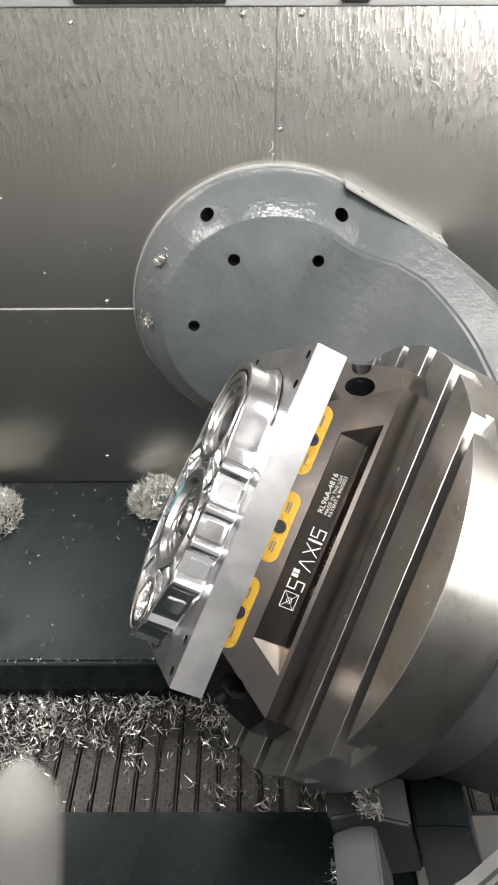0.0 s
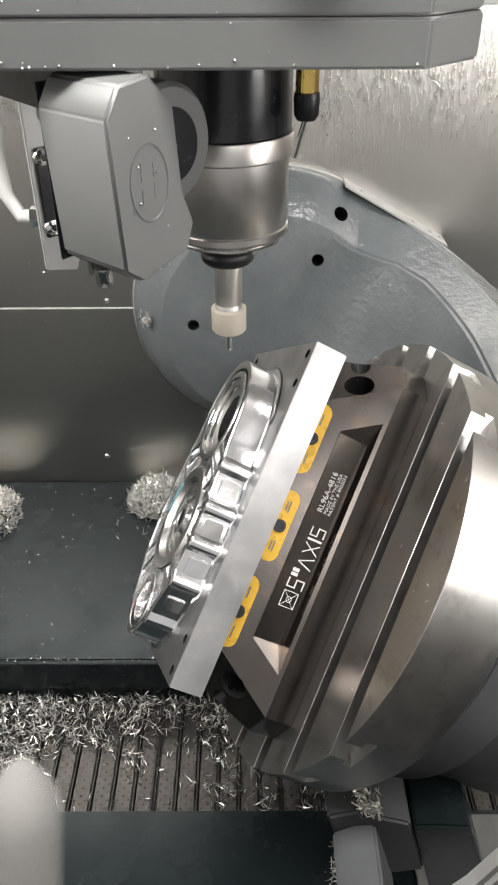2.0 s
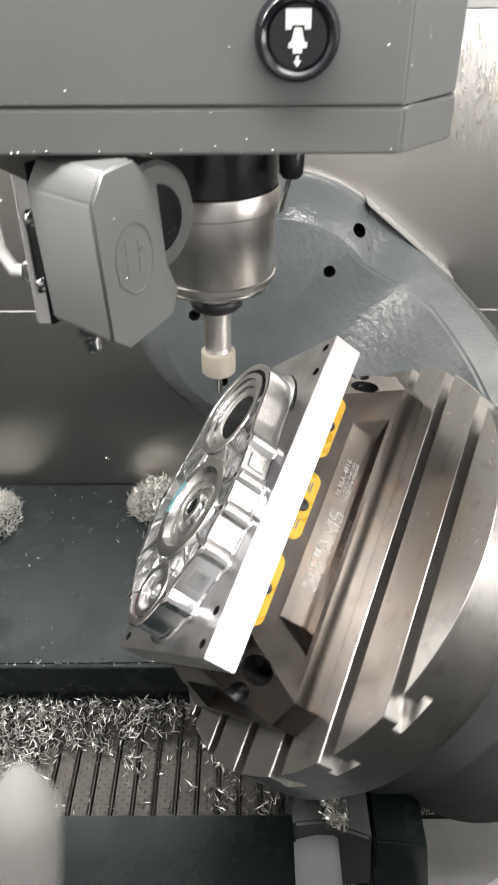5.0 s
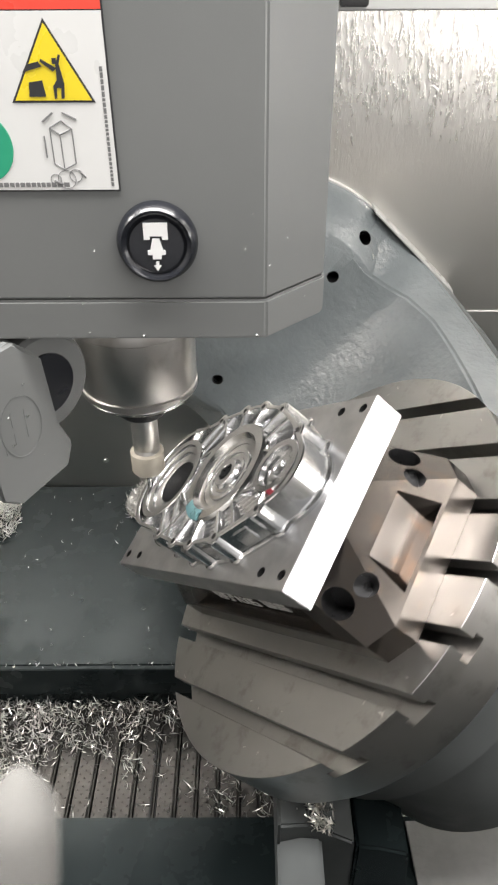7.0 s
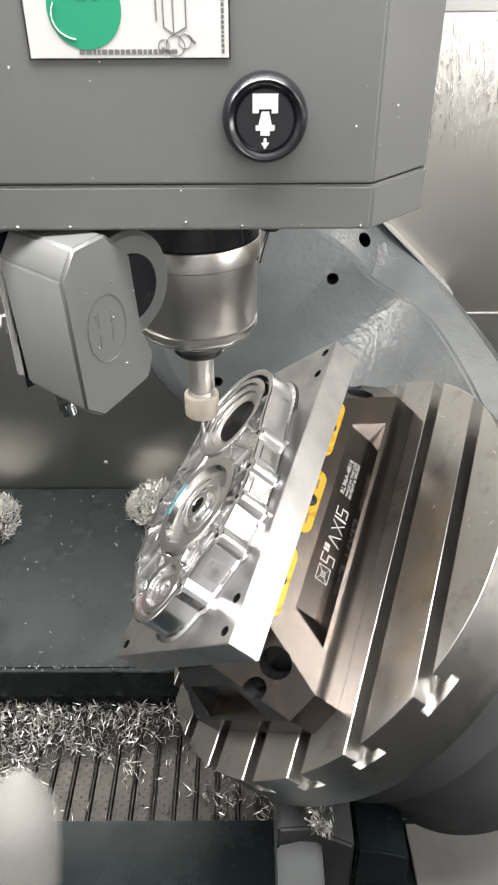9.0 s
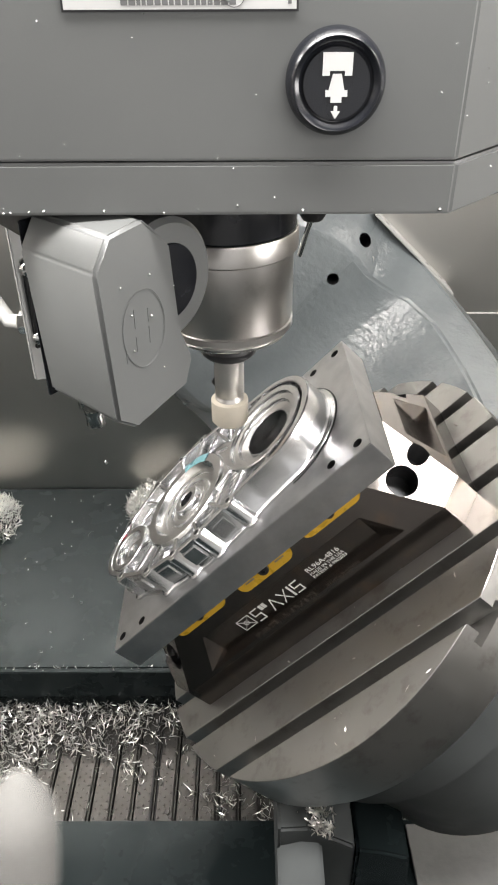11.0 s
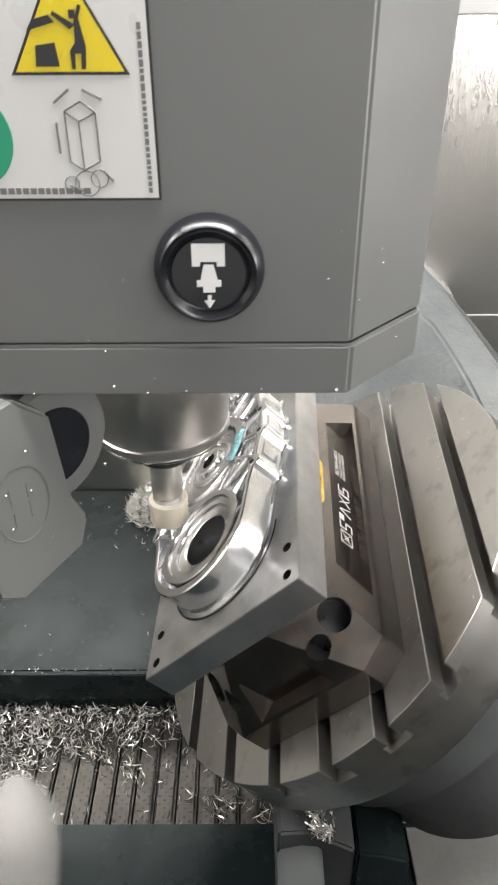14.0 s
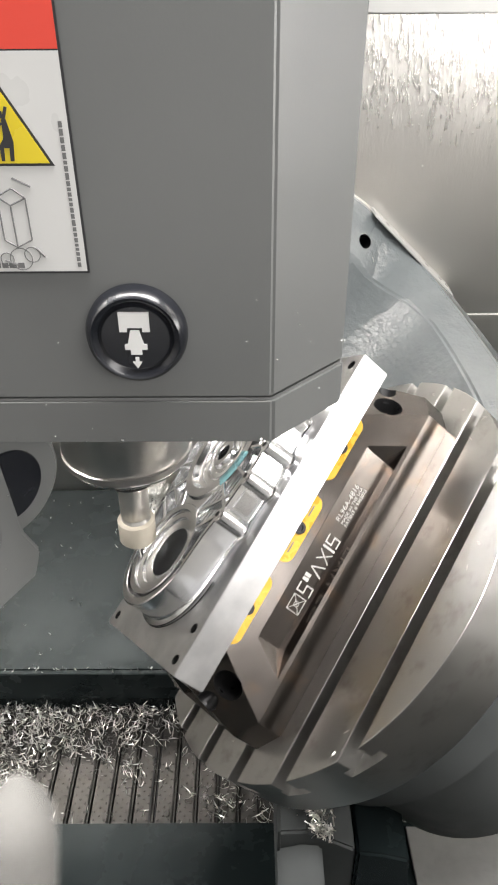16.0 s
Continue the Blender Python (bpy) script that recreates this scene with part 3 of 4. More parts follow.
def stroke_bar(bm, x, y, wide, tall, lean=0):
    """A letter-sized mark of plain strokes."""
    t = 0.0014 if wide > 0.004 else min(wide, 0.0012)
    if lean == 1:
        pts = [[(x, y), (x + t, y), (x + wide / 2 + t / 2, y + tall), (x + wide / 2 - t / 2, y + tall)], [(x + wide - t, y), (x + wide, y), (x + wide / 2 + t / 2, y + tall), (x + wide / 2 - t / 2, y + tall)]]
    elif lean == 2:
        pts = [[(x, y), (x + t, y), (x + wide, y + tall), (x + wide - t, y + tall)], [(x + wide - t, y), (x + wide, y), (x + t, y + tall), (x, y + tall)]]
    elif wide < 0.004:
        pts = [[(x, y), (x + wide, y), (x + wide, y + tall), (x, y + tall)]]
    else:
        pts = [[(x, y + k), (x + wide, y + k), (x + wide, y + k + t), (x, y + k + t)] for k in (0, tall / 2 - t / 2, tall - t)]
        pts += [[(x, y + tall / 2), (x + t, y + tall / 2), (x + t, y + tall), (x, y + tall)], [(x + wide - t, y), (x + wide, y), (x + wide, y + tall / 2), (x + wide - t, y + tall / 2)]]
    for k, p in enumerate(pts):
        prism(p, 0, 0.0004 + 0.00002 * k, "z", 0, bm)


# ---------------------------------------------------------------- aluminium workpiece
PLATE_X, PLATE_Y, PLATE_T = 0.1805, 0.1009, 0.0348
HUB, BORE, BOSS = (0.035, 0.003), (-0.084, -0.001), (0.130, 0.004)


COVER_H = 0.034
LUGS = [sy * a for a in (20, 47, 72, 97, 126) for sy in (1, -1)]


def part_outline(lugs=True, steps=216):
    """Plan of the cover: three rounds drawn together, with half-round screw lugs on the wall."""
    keys = [(BORE[0], 0.066), (-0.045, 0.071), (-0.01, 0.080), (0.03, 0.086), (0.06, 0.081), (0.09, 0.065), (BOSS[0], 0.039)]
    rounds = []
    for (xa, ra), (xb, rb) in zip(keys, keys[1:]):
        rounds += [(xa + (xb - xa) * k / 6, 0.0, ra + (rb - ra) * k / 6) for k in range(7)]

    def reach(a, circles):
        ux, uy, best = math.cos(a), math.sin(a), 0.0
        for cx, cy, r in circles:
            b = ux * (cx - 0.02) + uy * cy
            gap = b * b - ((cx - 0.02) ** 2 + cy * cy - r * r)
            if gap > 0:
                best = max(best, b + math.sqrt(gap))
        return best
    if lugs:
        hull = list(rounds)
        for g in LUGS:
            q = reach(radians(g), hull) - 0.0035
            rounds.append((0.02 + q * math.cos(radians(g)), q * math.sin(radians(g)), 0.0090))
    turns = [2 * math.pi * k / steps for k in range(steps)]
    return [(0.02 + reach(a, rounds) * math.cos(a), reach(a, rounds) * math.sin(a)) for a in turns]


def build_workpiece():
    work = thing("workpiece", "shiny half-machined aluminium housing cover on its billet plate", "workpiece", AXIS)
    z0 = PLATTER_TOP + RISER_H + 0.0006
    z1 = PLATTER_TOP + 0.1349
    plate = part("billet_plate", box(-PLATE_X, PLATE_X, -PLATE_Y, PLATE_Y, z0, z1, 0.0007), M_PLATE, work, "saw-cut aluminium billet plate")
    cuts = bmesh.new()
    for sx in (-1, 1):
        for sy in (-1, 1):
            for x in (0.168, 0.136):
                at = (sx * x, sy * 0.087, z1 + 0.0002)
                disc(0.0050, -0.022, 0.004, 0, 18, "z", at, cuts)
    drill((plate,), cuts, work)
    # body of the cover: flange, tall lugged wall, rim and a pocketed top that rises in milled terraces
    outer, inner = part_outline(), part_outline(False)
    H = COVER_H
    bm = bmesh.new()
    rings = []
    levels = [(outer, 1.035, 0.0), (outer, 1.035, 0.0028), (outer, 1.006, 0.0040), (outer, 1.0, 0.0056), (outer, 1.0, H - 0.0010), (outer, 0.991, H), (inner, 0.950, H), (inner, 0.944, H - 0.0008), (inner, 0.934, H - 0.0110)]
    k, h = 0.925, H - 0.0116
    while k > 0.50:
        levels += [(inner, k, h), (inner, k - 0.038, h + 0.0001), (inner, k - 0.043, h + 0.0009)]
        k, h = k - 0.048, h + 0.0010
    for line, shrink, h in levels:
        rings.append([bm.verts.new((0.02 + (x - 0.02) * shrink, y * shrink, z1 + h)) for x, y in line])
    for p, q in zip(rings, rings[1:]):
        for i in range(len(p)):
            j = (i + 1) % len(p)
            bm.faces.new((p[i], p[j], q[j], q[i]))
    bm.faces.new(rings[-1]), bm.faces.new(rings[0][::-1])
    cover = part("cover_body", bm, M_ALU, work, "bright milled cover with lugged wall and terraced pockets", smooth=24)
    cuts = bmesh.new()
    for (x, y), r in ((HUB, 0.0520), (BORE, 0.0440), (BOSS, 0.0230)):
        disc(r, -0.010, 0.08, 0, 40, "z", (x, y, z1 + 0.012), cuts)
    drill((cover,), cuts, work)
    # turned groove drawn as a raised black line in place of its shade
    groove = lathe([(0.0715, 0.0004), (0.0722, 0.0012), (0.0730, 0.0004)], 64, "z", (BORE[0], BORE[1], z1), None, 95, 170)
    part("groove_shade", groove, M_BLACKOX_SHADE, work)

    def ring(name, c, profile, steps=64, mat=M_ALU, label=""):
        return part(name, lathe([(r, H + h) for r, h in profile], steps, "z", (c[0], c[1], z1)), mat, cover, label, smooth=30)

    ring("hub_ring", HUB, [(0.0615, -0.016), (0.0605, -0.003), (0.0590, -0.0012), (0.0575, 0.0), (0.0475, 0.0), (0.0465, -0.0010), (0.0435, -0.0052), (0.0425, -0.0058), (0.0375, -0.0064), (0.0370, -0.0076), (0.0310, -0.0086), (0.0305, -0.0070), (0.0270, -0.0066), (0.0264, -0.0082), (0.0222, -0.0090), (0.0216, -0.0082),
                           (0.0185, -0.0078), (0.0175, -0.0064), (0.0165, -0.0030), (0.0155, -0.0024), (0.0100, -0.0024), (0.0090, -0.0034), (0.0088, -0.030)], 72)
    ring("bore_ring", BORE, [(0.0545, -0.018), (0.0535, -0.001), (0.0525, 0.0), (0.0462, 0.0), (0.0455, -0.0008), (0.0450, -0.0030), (0.0385, -0.0040), (0.0378, -0.0048), (0.0372, -0.0072), (0.0290, -0.0082), (0.0275, -0.0092), (0.0270, -0.031)], 72)
    # black disc at the bottom paints in the shade of the deep bore
    part("bore_floor_shade", disc(0.0275, 0.0008, 0.0030, 0.0004, 40, "z", (BORE[0], BORE[1], z1)), M_BLACKOX_SHADE, cover)
    ring("boss_ring", BOSS, [(0.0310, -0.018), (0.0298, -0.001), (0.0288, 0.0), (0.0225, 0.0), (0.0217, -0.0008), (0.0210, -0.0060), (0.0150, -0.0066), (0.0142, -0.0056), (0.0105, -0.0052), (0.0082, -0.0056), (0.0074, -0.0070), (0.0072, -0.025)], 44)
    # teal arc on the ring: a reflection drawn as colour
    part("teal_reflection", lathe([(0.0470, H + 0.0002), (0.0475, H + 0.0005), (0.0575, H + 0.0005), (0.0592, H - 0.0008)], 14, "z", (HUB[0], HUB[1], z1), None, 228, 44), M_TEAL, cover, "pale teal reflection painted on the hub ring")
    part("marker_smear", lathe([(0.0292, H + 0.0004), (0.0302, H - 0.0006), (0.0314, H - 0.0100)], 8, "z", (BOSS[0], BOSS[1], z1), None, -75, 14), M_RED, cover, "red marker smear")

    def rib(x0, y0, x1, y1, wide=0.0056, tall=H - 0.0004, low=H - 0.016):
        d = Vector((x1 - x0, y1 - y0, 0))
        b = prism([(-wide * 0.62, low), (wide * 0.62, low), (wide * 0.40, tall - 0.0014), (wide * 0.26, tall), (-wide * 0.26, tall), (-wide * 0.40, tall - 0.0014)], 0, d.length, "y")
        part("rib", moved(b, pose(x0, y0, z1, 0, 0, math.degrees(math.atan2(-d.x, d.y)))), M_ALU, cover, smooth=30)

    def rim_at(a, k):
        x, y = inner[round(a / 360 * len(inner)) % len(inner)]
        return 0.02 + (x - 0.02) * k, y * k

    # straight ribs from the rings out to the rim, and short forks at the lugs
    for sy in (1, -1):
        for a, (cx, cy), r in ((47, HUB, 0.059), (72, HUB, 0.059), (97, HUB, 0.059), (122, HUB, 0.059), (126, BORE, 0.0525), (150, BORE, 0.0525), (20, BOSS, 0.0285)):
            x1, y1 = rim_at(sy * a, 0.955)
            d = Vector((x1 - cx, y1 - cy)).normalized()
            if (Vector((x1 - cx, y1 - cy)).length) > r + 0.004:
                rib(cx + d.x * r, cy + d.y * r, x1, y1)
        rib(-0.036, sy * 0.030, *rim_at(sy * 111, 0.95), 0.0048)
        rib(-0.037, sy * 0.022, -0.015, sy * 0.034)
        rib(0.094, sy * 0.024, 0.106, sy * 0.022)
        rib(0.086, sy * 0.036, *rim_at(sy * 33, 0.95), 0.0048)
    # screw holes through the lugs, their shade drawn as dark discs, and dowels that stand a little proud
    for g in LUGS:
        x, y = outer[round(g / 360 * len(outer)) % len(outer)]
        n = Vector((x - 0.02, y)).normalized()
        x, y = x - n.x * 0.0085, y - n.y * 0.0085
        part("lug_hole", lathe([(0.0052, H + 0.0001), (0.0046, H + 0.0005), (0.0034, H + 0.0004), (0.0030, H - 0.004), (0, H - 0.004)], 18, "z", (x, y, z1)), M_ALU, cover)
        part("hole_shadow", disc(0.0029, H - 0.0042, H + 0.00015, 0.0001, 14, "z", (x, y, z1)), M_SOCKET, cover)
    # shallow milled windows in the wall between the lugs
    for sy in (1, -1):
        for a in (33, 59, 84, 111):
            i = round(sy * a / 360 * len(inner)) % len(inner)
            p, q = Vector(inner[i - 1]), Vector(inner[(i + 1) % len(inner)])
            d = (q - p).normalized()
            m = Matrix(((d.x, 0, d.y, inner[i][0]), (d.y, 0, -d.x, inner[i][1]), (0, 1, 0, z1), (0, 0, 0, 1)))
            b = prism([(-0.0095, 0.0075), (0.0095, 0.0075), (0.0095, H - 0.0060), (-0.0095, H - 0.0060)], -0.0060, 0.0016, "z", 0.0014)
            part("wall_pad", moved(b, m), M_ALU, cover, smooth=30)
    return work


yoke = build_yoke()
platter = build_platter(yoke)
riser = build_riser()
work = build_workpiece()
# ---------------------------------------------------------------- spindle head
AX_Y = 0.0155        # spindle axis behind the front of the collet nut


def build_head():
    head = thing("spindle_head", "grey painted machining head with warning label and button", "spindle head", (-0.05, 0.66, EYE_Z - 0.43))
    hx, ch, fy, by_ = 0.122, 0.038, -0.228, 0.26
    plan = [(-hx, fy), (hx, fy), (hx + ch, fy + ch), (hx + ch, by_), (-hx - ch, by_), (-hx - ch, fy + ch)]

    def grown(k):
        return [(x + math.copysign(k, x), y + (k if y > 0 else -k)) for x, y in plan]
    shell = part("casing", prism(grown(0), 0.3112, 1.0, "z", 0.0013), M_HEAD, head)
    part("casing_skirt", prism(grown(0.0006), 0.2845, 0.3104, "z", 0.0016), M_HEAD, head)
    # tool release button
    bx, bz = 0.0600, 0.3468
    m = pose(bx, fy, bz, 90, 0, 0)
    button = part("button", moved(lathe([(0.0232, -0.002), (0.0232, 0.003), (0.0218, 0.0075), (0.0200, 0.0092), (0.0184, 0.0086), (0.0168, 0.0062), (0.0162, 0.0060), (0.0153, 0.0075), (0, 0.0080)], 56), m), M_BLACK, head, "black round push button with white symbol")
    sym = bmesh.new()
    for pts in ([(-0.0075, 0.004), (-0.0075, 0.0145), (0.0075, 0.0145), (0.0075, 0.004), (0.0038, 0.004), (0.0038, 0.0062), (-0.0038, 0.0062), (-0.0038, 0.004)],
                [(-0.0022, 0.0048), (0.0022, 0.0048), (0.0040, -0.0028), (0.0056, -0.0028), (0.0056, -0.0058), (0.0028, -0.0058), (0.0028, -0.0086), (-0.0028, -0.0086), (-0.0028, -0.0058), (-0.0056, -0.0058), (-0.0056, -0.0028), (-0.0040, -0.0028)],
                [(-0.0009, -0.0102), (0.0009, -0.0102), (0.0009, -0.0128), (0.0024, -0.0128), (0, -0.0165), (-0.0024, -0.0128), (-0.0009, -0.0128)]):
        prism([(x * 0.9, y * 0.9) for x, y in pts], 0.0074, 0.0084, "z", 0, sym)
    part("symbol", moved(sym, m), M_WHITE, button, "white tool release symbol", smooth=0)
    build_label(head, fy)
    # spindle cartridge
    c = (0, AX_Y, 0)
    part("spindle_collar", disc(0.0605, 0.200, 0.286, 0.002, 64, "z", c), M_BLACK, head, "black spindle collar")
    part("spindle", lathe([(0.0, 0.2005), (0.0615, 0.2005), (0.0625, 0.1985), (0.0625, 0.1830), (0.0610, 0.1815), (0.0585, 0.1810), (0.0585, 0.1210), (0.0575, 0.1195), (0.0575, 0.1175), (0.0590, 0.1165), (0.0590, 0.1110), (0.0560, 0.1075), (0.0500, 0.1060), (0.0490, 0.1030), (0.0400, 0.1005), (0.0380, 0.0985), (0, 0.0985)], 80, "z", c), M_SPINDLE, head, "polished steel spindle nose")
    part("nose_ring", tube_ring(0.0502, 0.0555, 0.1040, 0.1074, 72, "z", c), M_CHROME, head)
    # holder and cutter
    holder = part("tool_holder", lathe([(0, 0.099), (0.0270, 0.099), (0.0270, 0.0925), (0.0250, 0.0900), (0.0250, 0.0875), (0.0270, 0.0850), (0.0265, 0.0800), (0.0235, 0.0765), (0.0150, 0.0745), (0, 0.0745)], 48, "z", c), M_BLACKOX_SHADE, head, "black tool holder flange")
    part("collet_chuck", lathe([(0, 0.0755), (0.0142, 0.0755), (0.0142, 0.0345), (0.0134, 0.0335), (0.0134, 0.0305), (0.0142, 0.0295), (0.0142, 0.0240), (0, 0.0240)], 40, "z", c), M_BRIGHT, holder, "bright steel collet chuck")
    part("collet_nut", lathe([(0, 0.0270), (0.0165, 0.0270), (0.0182, 0.0256), (0.0182, 0.0025), (0.0162, 0.0), (0.0095, -0.001), (0.0050, 0.0005), (0, 0.0005)], 40, "z", c), M_CREAM, holder, "cream coloured collet nut")
    part("end_mill", lathe([(0, 0.002), (0.0040, 0.002), (0.0040, -0.0060), (0.0030, -0.0080), (0.0030, -0.0220), (0.0016, -0.0250), (0, -0.0255)], 16, "z", c), M_CHROME, holder, "slim steel cutter")
    # coolant nozzle right of the spindle
    nozzle = part("coolant_fitting", prism([(0.010 * math.cos(k * math.pi / 3), 0.010 * math.sin(k * math.pi / 3)) for k in range(6)], 0.2130, 0.2860, "z", 0.001), M_BRASS, head, "brass coolant fitting")
    nozzle.location = (0.070, -0.025, 0.024)
    part("swivel", lathe([(0, 0.2135), (0.0105, 0.2135), (0.0112, 0.2090), (0.0105, 0.1960), (0.0080, 0.1920), (0, 0.1920)], 24), M_BLACKOX_SHADE, nozzle)
    part("spout", pipe([(0, 0, 0.195), (-0.004, 0.003, 0.180), (-0.009, 0.006, 0.160)], 0.0022), M_CHROME, nozzle)
    build_side_box(head)
    # coolant beads and flecks along the skirt, cover and face
    rng = random.Random(12)
    beads = bmesh.new()
    for k in range(47):
        if k < 14:
            at, r = (rng.uniform(-0.12, 0.12), fy - 0.0012, 0.2855 + abs(rng.gauss(0, 0.003))), rng.uniform(0.0004, 0.0011)
        elif k < 32:
            at, r = (rng.uniform(-0.12, 0.12), fy - 0.0010, rng.uniform(0.288, 0.40)), rng.uniform(0.0003, 0.0007)
        elif k < 40:
            u = rng.uniform(0, ch)
            at, r = (hx + u + 0.0007, fy + u - 0.0007, rng.uniform(0.285, 0.36)), rng.uniform(0.0003, 0.0006)
        else:
            s, z = rng.uniform(0.016, 0.062), rng.uniform(0.176, 0.262)
            at, r = (-0.062 + 0.643 * s + 0.0006, -0.262 + 0.766 * s - 0.0005, z), rng.uniform(0.0004, 0.0010)
        lathe([(0, -r), (r * 0.8, -r * 0.5), (r, 0), (r * 0.8, r * 0.5), (0, r)], 7, "z", at, beads)
    tagged(part("coolant_fleck", beads, M_CHROME, head, "small bright coolant beads"), kind="stuff")
    return head


def build_label(head, fy):
    m = pose(-0.0105, fy - 0.0004, 0.3752, 90, 0, 0)
    label = part("warning_label", moved(box(-0.0525, 0.0525, 0, 0.128, 0, 0.0005), m), M_INK, head, "printed safety label with red band", smooth=0)

    def bit(name, bm, mat):
        return part(name, moved(bm, m), mat, label, smooth=0)
    bit("label_field", box(-0.0515, 0.0515, 0.001, 0.0862, 0.0004, 0.0008), M_LABELWHITE)
    bit("red_band", box(-0.0515, 0.0515, 0.0868, 0.127, 0.0004, 0.0008), M_LABELRED)
    cx = 0.0228
    bit("warning_triangle", prism([(cx - 0.0215, 0.0452), (cx + 0.0215, 0.0452), (cx, 0.0832)], 0.0006, 0.0010), M_INK)
    bit("triangle_field", prism([(cx - 0.0196, 0.0463), (cx + 0.0196, 0.0463), (cx, 0.0812)], 0.0009, 0.0013), M_LABELYELLOW)
    fig = bmesh.new()
    for pts in ([(-0.014, 0.0475), (-0.004, 0.0475), (-0.005, 0.056), (-0.013, 0.055)], [(-0.016, 0.060), (-0.004, 0.063), (-0.006, 0.0655), (-0.013, 0.0640)],
                [(0.001, 0.0465), (0.0025, 0.0465), (0.0030, 0.0520), (0.0055, 0.0520), (0.0050, 0.0465), (0.0068, 0.0465), (0.0078, 0.0545), (0.0060, 0.0640), (0.0040, 0.0640), (0.0035, 0.0560), (0.001, 0.0530)],
                [(-0.005, 0.0655), (0.002, 0.0605), (0.0045, 0.0620), (-0.0042, 0.0668)], [(0.005, 0.062), (0.0075, 0.0685), (0.0062, 0.0690), (0.0040, 0.0635)], [(0.0022, 0.0642), (0.0048, 0.0642), (0.0048, 0.0672), (0.0022, 0.0672)]):
        prism([(cx + 0.86 * x, 0.0463 + 0.90 * (y - 0.0455)) for x, y in pts], 0.0012, 0.0016, "z", 0, fig)
    bit("warning_symbol", fig, M_INK)
    hexa = prism([(-0.034, 0.060), (-0.018, 0.0510), (-0.0035, 0.0605), (-0.016, 0.0715), (-0.034, 0.0700)], 0.0006, 0.0010)
    bit("black_pointer", hexa, M_INK)
    ring = tube_ring(0.0148, 0.0182, 0.0009, 0.0014, 40, "z", (-0.031, 0.0625, 0))
    bit("red_ring", ring, M_LABELRED)
    bit("ring_field", disc(0.0149, 0.0008, 0.0012, 0.0001, 40, "z", (-0.031, 0.0625, 0)), M_LABELWHITE)
    slash = moved(box(-0.0150, 0.0150, -0.0016, 0.0016, 0.0011, 0.0015), pose(-0.031, 0.0625, 0, 0, 0, -35))
    bit("red_slash", slash, M_LABELRED)
    bit("green_disc", disc(0.0188, 0.0006, 0.0011, 0.0001, 44, "z", (-0.0212, 0.0235, 0)), M_LABELGREEN)
    lettering("4X", 0.0105, M_WHITE, label, m @ pose(-0.0272, 0.0275, 0.0012))
    swirl = bmesh.new()
    for k in range(1):
        pts = [(-0.0212 + 0.013 * math.cos(a) * (1 - 0.2 * k) - 0.004, 0.0205 + 0.011 * math.sin(a) - 0.003 * k, 0.0013) for a in (math.radians(150 + 14 * i) for i in range(9))]
        pipe(pts, 0.00035, 5, swirl)
    bit("drawn_line", swirl, M_WHITE)
    lines = bmesh.new()
    iso = [(0.0185, 0.0150), (0.0185, 0.0330), (0.0235, 0.0295), (0.0235, 0.0118), (0.0300, 0.0150), (0.0300, 0.0325), (0.0250, 0.0365)]
    for a, b in ((0, 1), (1, 2), (2, 3), (3, 0), (3, 4), (4, 5), (5, 2), (5, 6), (6, 1)):
        pipe([(iso[a][0], iso[a][1], 0.0009), (iso[b][0], iso[b][1], 0.0009)], 0.00036, 5, lines)
    for a, b in (((0.015, 0.036), (0.021, 0.0405)), ((0.026, 0.0405), (0.033, 0.037)), ((0.015, 0.018), (0.015, 0.029)), ((0.017, 0.006), (0.022, 0.004)), ((0.031, 0.0115), (0.0345, 0.0075))):
        pipe([(*a, 0.0009), (*b, 0.0009)], 0.0005, 5, lines)
    for x, y, r in ((0.0240, 0.0066, 0.0050), (0.0290, 0.0085, 0.0035), (0.0180, 0.0066, 0.0030)):
        tube_ring(r - 0.0004, r, 0.0007, 0.0011, 20, "z", (x, y, 0), lines, 0.0001)
    bit("axis_drawing", lines, M_GREYINK)
    text = bmesh.new()
    rng = random.Random(2)
    x = -0.026
    while x < 0.024:
        w = rng.uniform(0.0016, 0.0030)
        box(x, x + w, 0.0026, 0.0050, 0.0006, 0.0010, 0, text)
        x += w + 0.0006
    y = 0.003
    while y < 0.062:
        w = rng.uniform(0.0012, 0.0026)
        box(0.0478, 0.0493, y, y + w, 0.0006, 0.0010, 0, text)
        y += w + 0.0006
    tagged(bit("printed_bar", text, M_GREYINK), kind="stuff")


